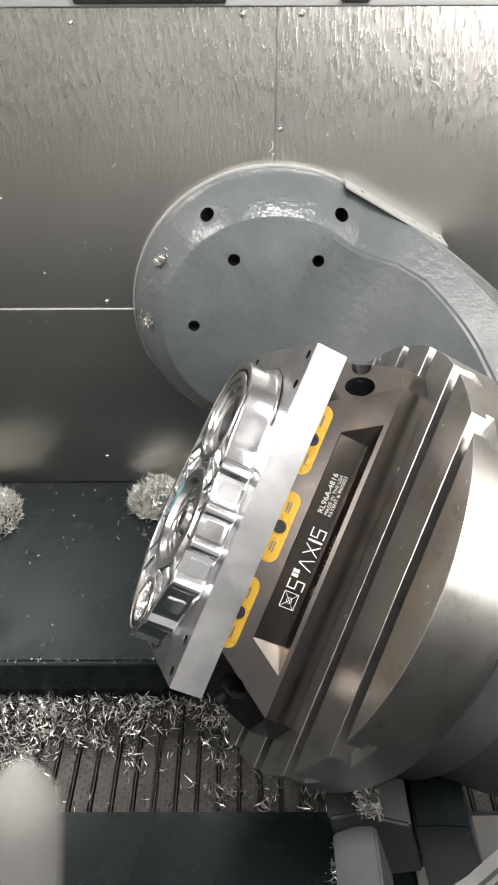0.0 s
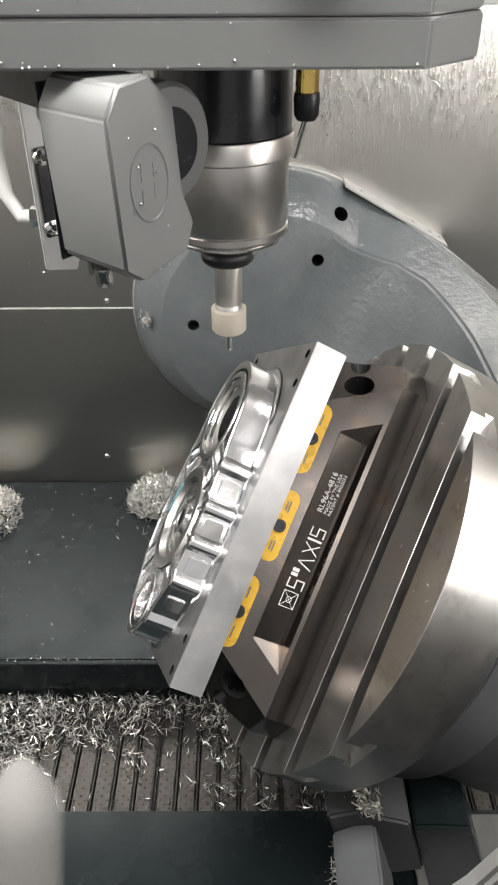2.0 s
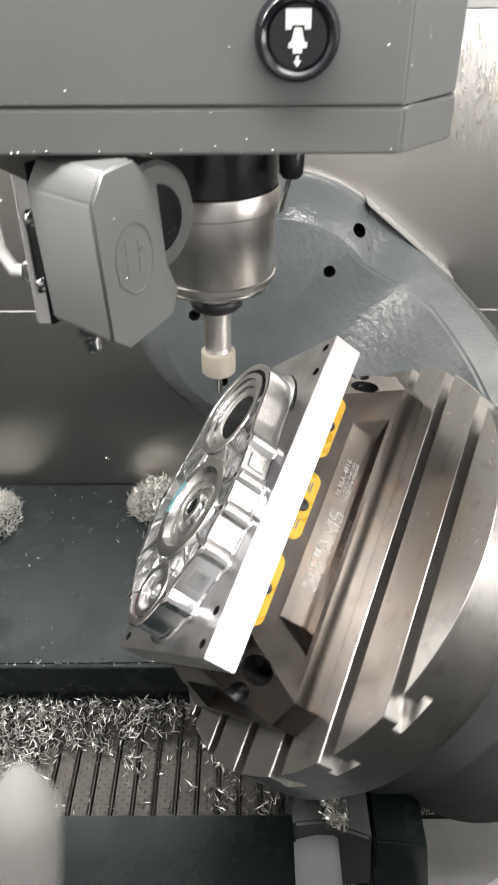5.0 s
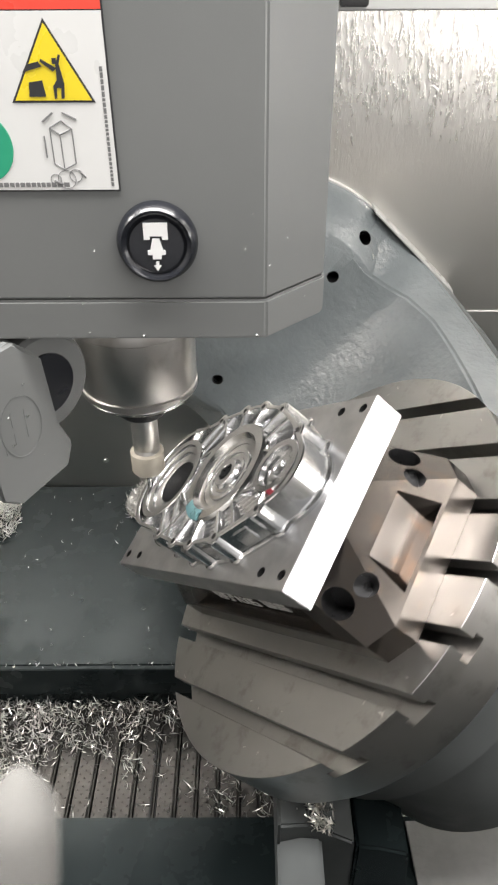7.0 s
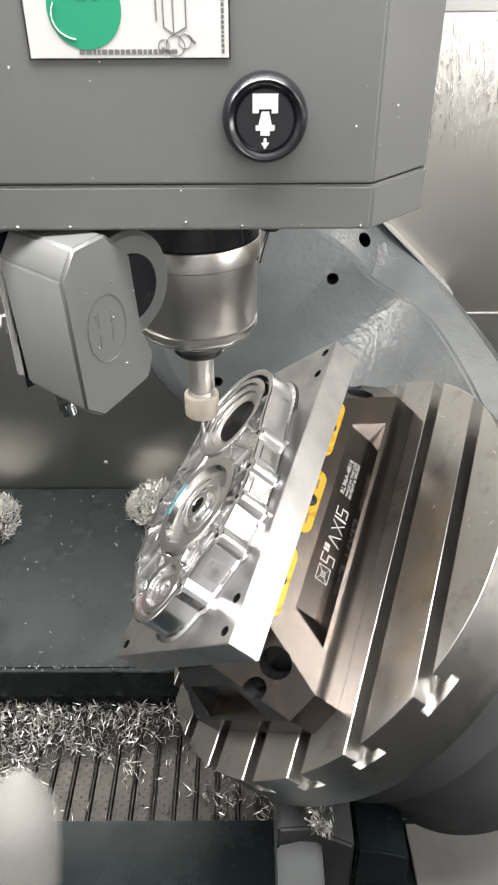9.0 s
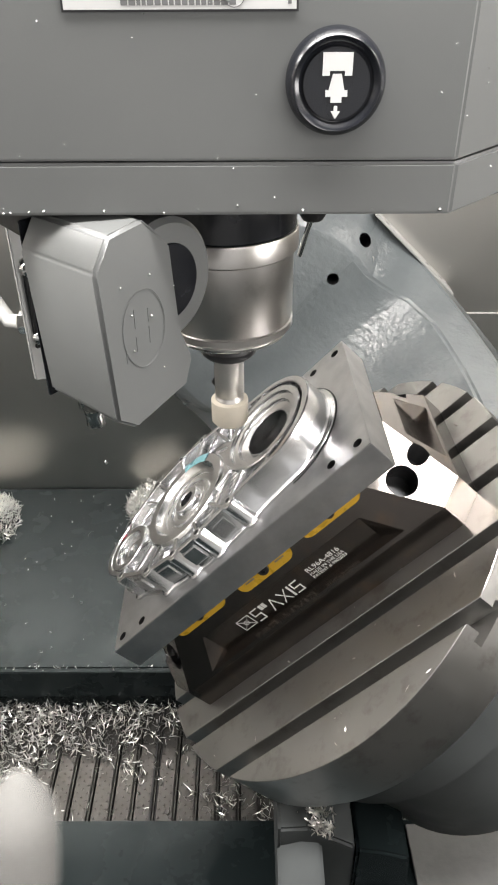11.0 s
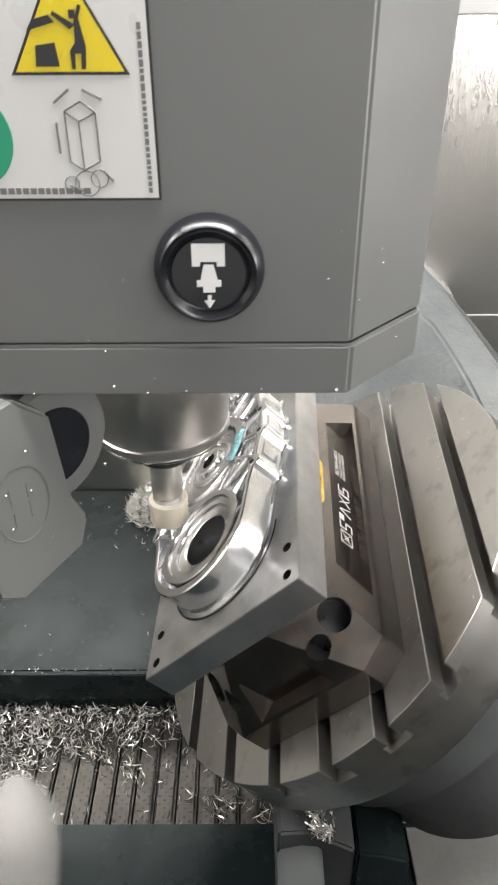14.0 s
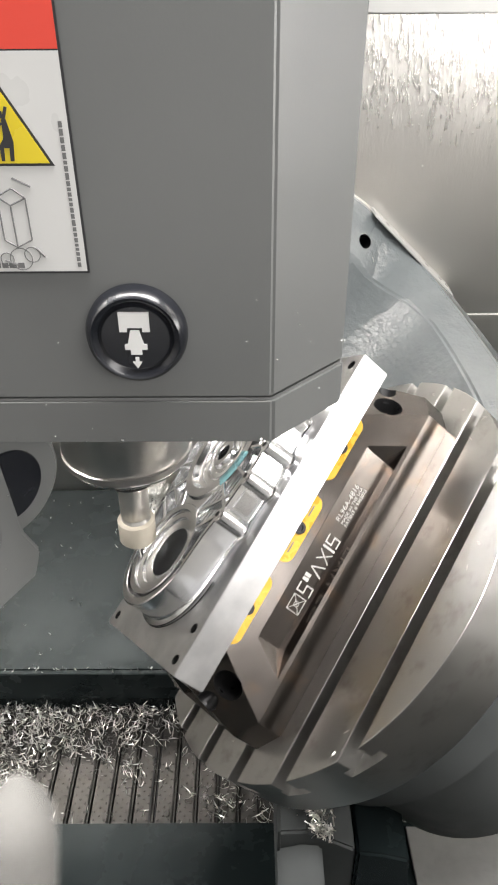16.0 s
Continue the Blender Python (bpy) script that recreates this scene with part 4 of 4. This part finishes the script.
def build_side_box(head):
    """Faceted cover hung under the head beside the spindle."""
    along, out_ = Vector((0.77, 0.64, 0)), Vector((0.64, -0.77, 0))
    base = Vector((-0.079, -0.160, 0))
    face = [(0.0107, 0.1737), (0.0065, 0.2638), (0.0179, 0.2805), (0.0417, 0.2834), (0.0609, 0.2654), (0.0655, 0.2110), (0.0740, 0.1904), (0.0676, 0.1737), (0.0249, 0.1629)]
    run, side, front = Vector((0.643, 0.766, 0)), Vector((0.766, -0.643, 0)), Vector((-0.062, -0.262, 0))
    bm = bmesh.new()
    rings = []
    for depth in (0.0, 0.030, 0.062):
        rings.append([bm.verts.new(front + run * s - side * depth + Vector((0, 0, z))) for s, z in face])
    for p, q in zip(rings, rings[1:]):
        for i in range(len(face)):
            j = (i + 1) % len(face)
            bm.faces.new((p[i], p[j], q[j], q[i]))
    bm.faces.new(rings[0]), bm.faces.new(rings[-1][::-1])
    bmesh.ops.recalc_face_normals(bm, faces=bm.faces)
    bmesh.ops.bevel(bm, geom=[e for e in bm.edges if e.calc_face_angle(0) > 0.3], offset=0.002, segments=3, affect="EDGES")
    part("cover_flange", moved(box(-0.002, 0.0, 0.012, 0.066, 0.166, 0.276, 0.0006), Matrix.Translation(front - side * 0.066) @ Matrix(((side.x, run.x, 0, 0), (side.y, run.y, 0, 0), (0, 0, 1, 0), (0, 0, 0, 1)))), M_BLACK, head, "black flange behind the side cover")
    cover = part("side_cover", bm, M_HEAD, head, "faceted grey side cover with embossed round mark", smooth=50)
    # embossed round mark on the face
    basis = Matrix(((run.x, 0, side.x, 0), (run.y, 0, side.y, 0), (0, 1, 0, 0), (0, 0, 0, 1)))
    spot = Matrix.Translation(front + run * 0.0361 + Vector((0, 0, 0.2239))) @ basis
    ring = tube_ring(0.0226, 0.0230, -0.0002, 0.0004, 48)
    bmesh.ops.scale(ring, vec=(0.68, 1.0, 1), verts=ring.verts)
    part("embossed_ring", moved(ring, spot), M_HEAD, cover)
    bars = bmesh.new()
    for x, y0, y1 in ((-0.006, -0.012, -0.003), (-0.006, 0.002, 0.013), (0.004, -0.010, 0.0), (0.004, 0.003, 0.011), (-0.014, -0.016, -0.010)):
        box(x - 0.0004, x + 0.0004, y0, y1, -0.0002, 0.0004, 0, bars)
    part("embossed_bar", moved(bars, spot), M_HEAD, cover, smooth=0)
    # half-round drum that stands out between cover and spindle
    swing = Matrix.Translation(front + run * 0.0665 - side * 0.010 + Vector((0, 0, 0.238))) @ basis
    drum = lathe([(0, -0.026), (0.034, -0.026), (0.037, -0.023), (0.037, -0.003), (0.034, 0.0), (0, 0.0)], 48)
    swing_drum = part("swing_drum", moved(drum, swing), M_HEAD, head, "rounded grey drum beside the spindle")
    # proud black disc paints the dark gap between cover and drum
    part("drum_gap_shade", moved(disc(0.0230, -0.002, 0.0012, 0.0006, 40), swing), M_BLACK, swing_drum, "black disc on the drum that paints the shade of the gap")
    part("cover_mount", moved(box(-0.03, 0.03, -0.05, 0.05, 0.255, 0.286, 0.002), pose(-0.100, -0.150, 0, 0, 0, 40)), M_BLACKOX_SHADE, head)
    # bracket plate with dome bolts and hose on the far side
    bracket_m = Matrix.Translation(base - out_ * 0.088) @ Matrix(((along.x, -out_.x, 0, 0), (along.y, -out_.y, 0, 0), (0, 0, 1, 0), (0, 0, 0, 1)))
    bracket = part("bracket", moved(prism([(-0.016, 0.115), (0.012, 0.108), (0.016, 0.12), (0.016, 0.25), (-0.016, 0.255)], 0, 0.004, "y", 0.001), bracket_m), M_PANEL, head, "steel bracket with domed bolts")
    for s, z in ((-0.006, 0.150), (-0.006, 0.205), (0.004, 0.235)):
        part("bolt", moved(lathe([(0.0075, 0), (0.0075, -0.001), (0.0062, -0.004), (0.003, -0.0052), (0.0028, -0.003), (0, -0.003)], 20, "y", (s, 0, z)), bracket_m), M_CHROME, bracket)
    part("strap", moved(box(-0.012, 0.0, -0.003, 0.0, 0.142, 0.212, 0.001), bracket_m), M_BLACKOX_SHADE, bracket, "brown strap plate")
    for s, d in ((0.020, 0.034), (0.030, 0.054)):
        p = front + run * s - side * d
        part("cap_screw", lathe([(0, 0.100), (0.0030, 0.100), (0.0030, 0.096), (0.0058, 0.096), (0.0058, 0.104), (0.0064, 0.105), (0.0064, 0.108), (0, 0.108)], 18, "z", (p.x, p.y, 0.0585)), M_CHROME, cover)
    p = base - out_ * 0.112
    part("hose", pipe([(p.x - 0.004, p.y + 0.002, 0.150), (p.x - 0.022, p.y + 0.01, 0.148), (p.x - 0.034, p.y + 0.016, 0.165), (p.x - 0.036, p.y + 0.018, 0.20), (p.x - 0.030, p.y + 0.02, 0.25), (p.x - 0.030, p.y + 0.02, 0.285)], 0.0062, 12), M_HOSE_GLINT, head, "pale plastic hose")
    part("hose_nut", disc(0.009, -0.008, 0.008, 0.001, 6, "x", (p.x - 0.004, p.y + 0.002, 0.150)), M_CHROME, head)


head = build_head()

# ---------------------------------------------------------------- swarf


def swarf(name, spots, label, seed, size=(0.006, 0.017)):
    """Curled ribbons of swarf joined into one heap. spots: a function that gives a place."""
    rng = random.Random(seed)
    verts, faces = [], []
    for _ in range(spots[0]):
        p = spots[1](rng)
        r, wide = rng.uniform(*size) * 0.5, rng.uniform(0.0005, 0.0012)
        q = Euler((rng.uniform(-1.3, 1.3), rng.uniform(-1.3, 1.3), rng.uniform(0, 6.28))).to_matrix()
        arc, n0 = rng.uniform(1.8, 4.4), len(verts)
        for i in range(5):
            a = arc * (i / 4 - 0.5)
            w = wide * (1 - abs(i / 4 - 0.5) * 1.2)
            for s in (-1, 1):
                v = q @ Vector((r * math.sin(a), s * w, r * (1 - math.cos(a)) + i * 0.0002))
                verts.append((p[0] + v.x, p[1] + v.y, p[2] + v.z))
        for i in range(4):
            k = n0 + 2 * i
            faces.append((k, k + 1, k + 3, k + 2))
    data = bpy.data.meshes.new(name)
    data.from_pydata(verts, [], faces)
    data.materials.append(M_CHIP)
    return tagged(new(name, data), label, "metal chips", kind="stuff")


def deck_z(y):
    return DECK_LIP_Z + (DECK_BACK - DECK_LIP_Z) * (y - DECK_LIP_Y) / (WALL_Y - DECK_LIP_Y)


def heap(cx, cy, rx, ry, tall, count):
    def place(rng):
        while True:
            u, v = rng.uniform(-1, 1), rng.uniform(-1, 1)
            if u * u + v * v < 1:
                break
        k = 1 - (u * u + v * v)
        x, y = cx + u * rx, min(cy + v * ry, WALL_Y - 0.006)
        return x, y, deck_z(y) + 0.002 + tall * k * rng.uniform(0.15, 1.0)
    return count, place


swarf("swarf_heap", heap(-0.185, 1.150, 0.062, 0.062, 0.050, 1700), "heap of bright curled aluminium swarf on the deck", 1, (0.008, 0.020))
swarf("swarf_heap", heap(-0.520, 1.100, 0.070, 0.085, 0.055, 1700), "heap of bright curled aluminium swarf on the deck", 2, (0.008, 0.020))


def sill_heap(rng):
    u, v = rng.gauss(0, 0.35), rng.uniform(-1, 1)
    y = 0.480 + 0.042 * v
    return 0.124 + 0.020 * u + 0.012 * v, y, EYE_Z - 1.0102 + (0.545 - y) * 0.102 + 0.002 + rng.uniform(0, 0.012)


swarf("swarf_heap", (190, sill_heap), "loose clump of curled aluminium swarf on the dark front sill", 8, (0.008, 0.018))


def belt_spread(rng):
    while True:
        x, y = rng.uniform(-0.62, 0.30), rng.uniform(0.47, 0.765)
        patch = noise.noise((x * 14, y * 14, 3.0))
        dense = max(0.0, min(1.0, (y - 0.645 + 0.10 * patch) / 0.07)) * (1.0 if x < -0.15 else 0.55)
        dense += max(0.0, min(1.0, (-0.315 - x) / 0.04)) * 0.9
        dense += 0.65 * max(0.0, 1 - abs(x + 0.04) / 0.09) * max(0.0, 0.35 + 1.5 * patch)
        dense += 0.75 * max(0.0, min(1.0, (x - 0.06) / 0.03)) + (0.045 if x > -0.14 else 0.022)
        dense *= 0.70 + 0.55 * noise.noise((x * 30, y * 30, 7.0))
        if rng.random() < dense:
            return x, y, BELT_Z + 0.003 + rng.uniform(0, 0.013) * min(1, dense)


swarf("swarf_spread", (6600, belt_spread), "curled aluminium swarf strewn over the belt", 3, (0.009, 0.022))
swarf("swarf_specks", (60, lambda r: (r.uniform(-0.6, 0.0), DECK_LIP_Y + r.gauss(0.001, 0.003), DECK_LIP_Z + 0.0015)), "stray swarf flecks along the wet edge of the deck", 11, (0.002, 0.006))
swarf("swarf_specks", (26, lambda r: (lambda x, y: (x, y, deck_z(y) + 0.001))(r.gauss(-0.185, 0.05), r.uniform(1.03, 1.11))), "stray swarf curls fallen from the heap", 12, (0.006, 0.014))
swarf("swarf_specks", (70, lambda r: (lambda x, y: (x, y, deck_z(y) + 0.001))(r.uniform(-0.6, 0.1), r.uniform(0.775, 1.19))), "stray swarf flecks on the dark deck", 5, (0.003, 0.007))


# pale unidentified shape close to the lens: its blur is imitated with clear layers
def cloudy(name, colour, body):
    n = Nodes(name)
    n.set(Base_Color=n.ramp(n.noise(40, 4), [(0.3, tuple(c * 0.94 for c in colour)), (0.7, colour)]), Roughness=0.7, Alpha=body)
    return n.mat


def cap_shell(k):
    return lathe([(0, -0.12), (0.0225 * k, -0.12), (0.0225 * k, -0.03), (0.0220 * k, -0.008), (0.0202 * k, 0.008), (0.0160 * k, 0.018), (0.007 * k, 0.012 + 0.018 * k), (0, 0.013 + 0.020 * k)], 40)


CLOUD = (0.90, 0.885, 0.84)
cap = mesh_object("near_blob", cap_shell(0.40), cloudy("cloudy_core", CLOUD, 0.30))
cap.matrix_basis = pose(-0.1690, 0.290, EYE_Z - 0.530, -18, 6, 0)
for step in range(14):
    part("cap_layer", cap_shell(0.48 + 0.075 * step), cloudy("cloudy_layer", CLOUD, 0.22 - 0.0145 * step), cap)
tagged(cap, "pale cloudy rounded shape near the lens, its blur built from layers", "handle cap")


def wall_fleck(rng):
    return rng.uniform(-0.45, 0.45), WALL_Y - 0.002, EYE_Z - rng.uniform(0.12, 0.7)


def stuck_chip(x, h, r, lean):
    """A single curled chip stuck flat on the steel wall."""
    bm = bmesh.new()
    rows = []
    for i in range(9):
        a = 1.5 * (i / 8 - 0.5)
        w = 0.0018 * (1 - (2 * abs(i / 8 - 0.5)) ** 2) + 0.0003
        rows.append([bm.verts.new(((r + s * w) * math.cos(a) - r, -0.0012 - 0.0008 * (1 - abs(s)), (r + s * w) * math.sin(a))) for s in (-1, 0, 1)])
    for p, q in zip(rows, rows[1:]):
        bm.faces.new((p[0], p[1], q[1], q[0])), bm.faces.new((p[1], p[2], q[2], q[1]))
    chip = mesh_object("swarf_chip", bm, M_CHIP)
    chip.matrix_basis = pose(x, WALL_Y, EYE_Z + h, 0, lean, 0)
    tagged(chip, "single curled bright chip stuck to the steel wall", "metal chip", "chips on the wall")


for x, h, r, lean in ((0.2805, -0.2009, 0.016, -50), (0.035, -0.288, 0.012, 10), (0.0345, -0.302, 0.008, -160), (-0.214, -0.3154, 0.005, 30), (-0.255, -0.118, 0.007, 70), (0.02, -0.150, 0.006, 140)):
    stuck_chip(x, h, r, lean)
swarf("swarf_flecks", (40, wall_fleck), "stray swarf flecks stuck to the steel wall", 6, (0.002, 0.006))

# ---------------------------------------------------------------- coolant that drips off the head
def drop_material():
    n = Nodes("coolant")
    n.set(Base_Color=(0.80, 0.83, 0.84, 1), Roughness=0.12, Transmission_Weight=0.3, IOR=1.34, Alpha=0.55)
    return n.mat


M_DROP = drop_material()
DROP_TOP, DROP_Y = 1.80, 0.62
# when a drop passes a height, and its place there: time, x, height, length
DROPS = [(0.5, -0.188, 1.403, 0.044), (0.5, -0.191, 1.338, 0.050), (0.5, -0.196, 1.280, 0.050), (0.5, -0.196, 1.240, 0.050), (0.5, -0.200, 1.159, 0.046), (0.5, -0.222, 1.080, 0.040), (0.5, -0.092, 1.421, 0.050), (0.5, -0.088, 1.366, 0.044), (0.5, -0.194, 0.940, 0.036),
         (1.0, -0.126, 1.500, 0.050), (1.0, -0.123, 1.465, 0.050), (1.0, -0.116, 1.356, 0.046), (1.0, -0.085, 1.430, 0.030), (1.2, -0.117, 1.475, 0.044), (1.2, -0.117, 1.200, 0.060), (1.2, -0.112, 1.170, 0.050), (1.5, -0.120, 1.393, 0.070),
         (7.5, -0.163, 1.130, 0.060), (7.5, -0.163, 1.050, 0.034)]
DROPS += [(1.20 + 0.040 * k, 0.0035 + 0.004 * math.sin(k * 0.7), 1.34, 0.120) for k in range(18)]


def build_drop(long):
    ob = mesh_object("coolant_drop", lathe([(0, -0.5 * long), (0.0020, -0.47 * long), (0.0028, -0.3 * long), (0.0026, 0.2 * long), (0.0016, 0.42 * long), (0, 0.5 * long)], 8), M_DROP)
    return tagged(ob, "clear elongated drop of falling coolant", "coolant drop", "falling coolant")


falling = [(build_drop(d[3]), d) for d in DROPS]


def fall_rows(t, x, z, long):
    """Rows of a free fall from rest that passes a height at a time and ends on the machine base under the belt."""
    start, drift = t - math.sqrt(2 * (DROP_TOP - z) / 9.81), 0.22 if x < -0.05 else 0.0
    end = 0.3005 + 0.5 * long
    last = math.sqrt(2 * (DROP_TOP - end) / 9.81)
    rows = []
    for k in range(15):
        u = last * k / 14
        lean = 9 * k / 14 if drift else 0
        if start + u > 0.01:
            rows.append((round(start + u, 4), pose(x + drift * (start + u - t), DROP_Y, DROP_TOP - 4.905 * u * u, 0, -lean if k < 14 else 0, 0)))
    return [(0.0, rows[0][1])] + rows + [(16.0, rows[-1][1])]


# ---------------------------------------------------------------- movement
TILT = [(0, 60.6), (2.6, 60.6), (3.0, 61.3), (3.5, 76.7), (4.0, 63.5), (4.2, 59.5), (5.0, 50.5), (5.6, 46.8), (6.0, 46.35), (16, 46.35)]
TURN = [(0, -144.5), (2.6, -144.3), (3.0, -139.5), (3.5, -138.8), (4.0, -139.8), (4.2, -141.0), (4.7, -138), (5.2, -113), (5.8, -66), (6.3, -36), (6.5, -26.8), (6.6, -27.2),
        (7.0, -41.0), (7.5, -60.0), (8.0, -79.7), (8.5, -98.3), (9.0, -117.4), (9.2, -124.8), (9.8, -146), (10.5, -168), (11.0, -178.4), (11.3, -179.8), (11.5, -181.4),
        (12.0, -198.5), (12.5, -216.0), (13.0, -235.3), (13.5, -254.5), (14.0, -273.5), (14.5, -291.7), (15.0, -311.2), (15.5, -330.3), (15.7, -331.5), (16.0, -318.3)]
HEAD = [(0.0, -0.34, 0.69, -0.10), (0.3, -0.215, 0.69, -0.120), (0.5, -0.1391, 0.69, -0.1177), (0.75, -0.062, 0.69, -0.108), (1.0, -0.0332, 0.69, -0.1225), (1.2, -0.027, 0.69, -0.150), (1.5, -0.023, 0.69, -0.2508),
        (1.75, -0.0222, 0.691, -0.325), (2.0, -0.0218, 0.6924, -0.3543), (2.5, -0.0102, 0.6917, -0.3634), (3.0, -0.0167, 0.7024, -0.374), (3.5, -0.0516, 0.6987, -0.3927),
        (4.0, -0.0249, 0.7013, -0.3769), (4.2, -0.0136, 0.7006, -0.3733), (4.8, -0.025, 0.69, -0.385), (5.6, -0.075, 0.665, -0.452), (6.3, -0.1147, 0.6433, -0.495), (6.5, -0.1194, 0.623, -0.4989),
        (7.0, -0.1121, 0.644, -0.4948), (7.5, -0.1, 0.6566, -0.4799), (8.0, -0.0836, 0.6701, -0.4654), (8.5, -0.0677, 0.6672, -0.4466), (9.0, -0.0507, 0.6643, -0.4317), (9.2, -0.0455, 0.6573, -0.4253),
        (10.0, -0.030, 0.637, -0.412), (10.7, -0.021, 0.617, -0.406), (11.3, -0.0189, 0.6045, -0.4055), (11.5, -0.0207, 0.5977, -0.4054), (12.0, -0.0226, 0.5884, -0.4106), (12.5, -0.0311, 0.5654, -0.4177), (13.0, -0.0431, 0.5493, -0.4316),
        (13.5, -0.0593, 0.5359, -0.4465), (14.0, -0.0764, 0.5319, -0.4634), (14.5, -0.0931, 0.5346, -0.479), (15.0, -0.1075, 0.5482, -0.4945), (15.5, -0.1185, 0.5665, -0.5057), (16.0, -0.111, 0.5415, -0.4979)]


def glide(table, t):
    """A smooth value between the rows of a table (monotone where the rows are)."""
    k = next((i for i in range(len(table) - 1) if t <= table[i + 1][0]), len(table) - 2)
    (t0, *a), (t1, *b) = table[k], table[k + 1]
    before, after = table[max(k - 1, 0)], table[min(k + 2, len(table) - 1)]
    u, out = (t - t0) / (t1 - t0), []
    for i, (p, q) in enumerate(zip(a, b)):
        d = (q - p) / (t1 - t0)
        d0 = (p - before[i + 1]) / (t0 - before[0]) if k > 0 else d
        d1 = (after[i + 1] - q) / (after[0] - t1) if k + 2 < len(table) else d
        m0 = 0 if d0 * d <= 0 else 2 * d0 * d / (d0 + d)
        m1 = 0 if d1 * d <= 0 else 2 * d1 * d / (d1 + d)
        h = t1 - t0
        out.append((2 * u**3 - 3 * u**2 + 1) * p + (u**3 - 2 * u**2 + u) * h * m0 + (3 * u**2 - 2 * u**3) * q + (u**3 - u**2) * h * m1)
    return out[0] if len(out) == 1 else out


def motions():
    times = [i / 10 for i in range(161)]
    tilt = {t: pose(*AXIS, 0, -glide(TILT, t), 0) for t in times}
    turn = {t: pose(0, 0, 0, 0, 0, glide(TURN, t)) for t in times}
    walk(yoke, [(t, tilt[t]) for t in times])
    walk(platter, [(t, turn[t]) for t in times])
    walk(riser, [(t, tilt[t] @ turn[t]) for t in times])
    walk(work, [(t, tilt[t] @ turn[t]) for t in times])
    for ob, row in falling:
        walk(ob, fall_rows(*row))
    walk(head, [(t, pose(x, y, EYE_Z + z)) for t, (x, y, z) in ((t, glide(HEAD, t)) for t in times)])


motions()
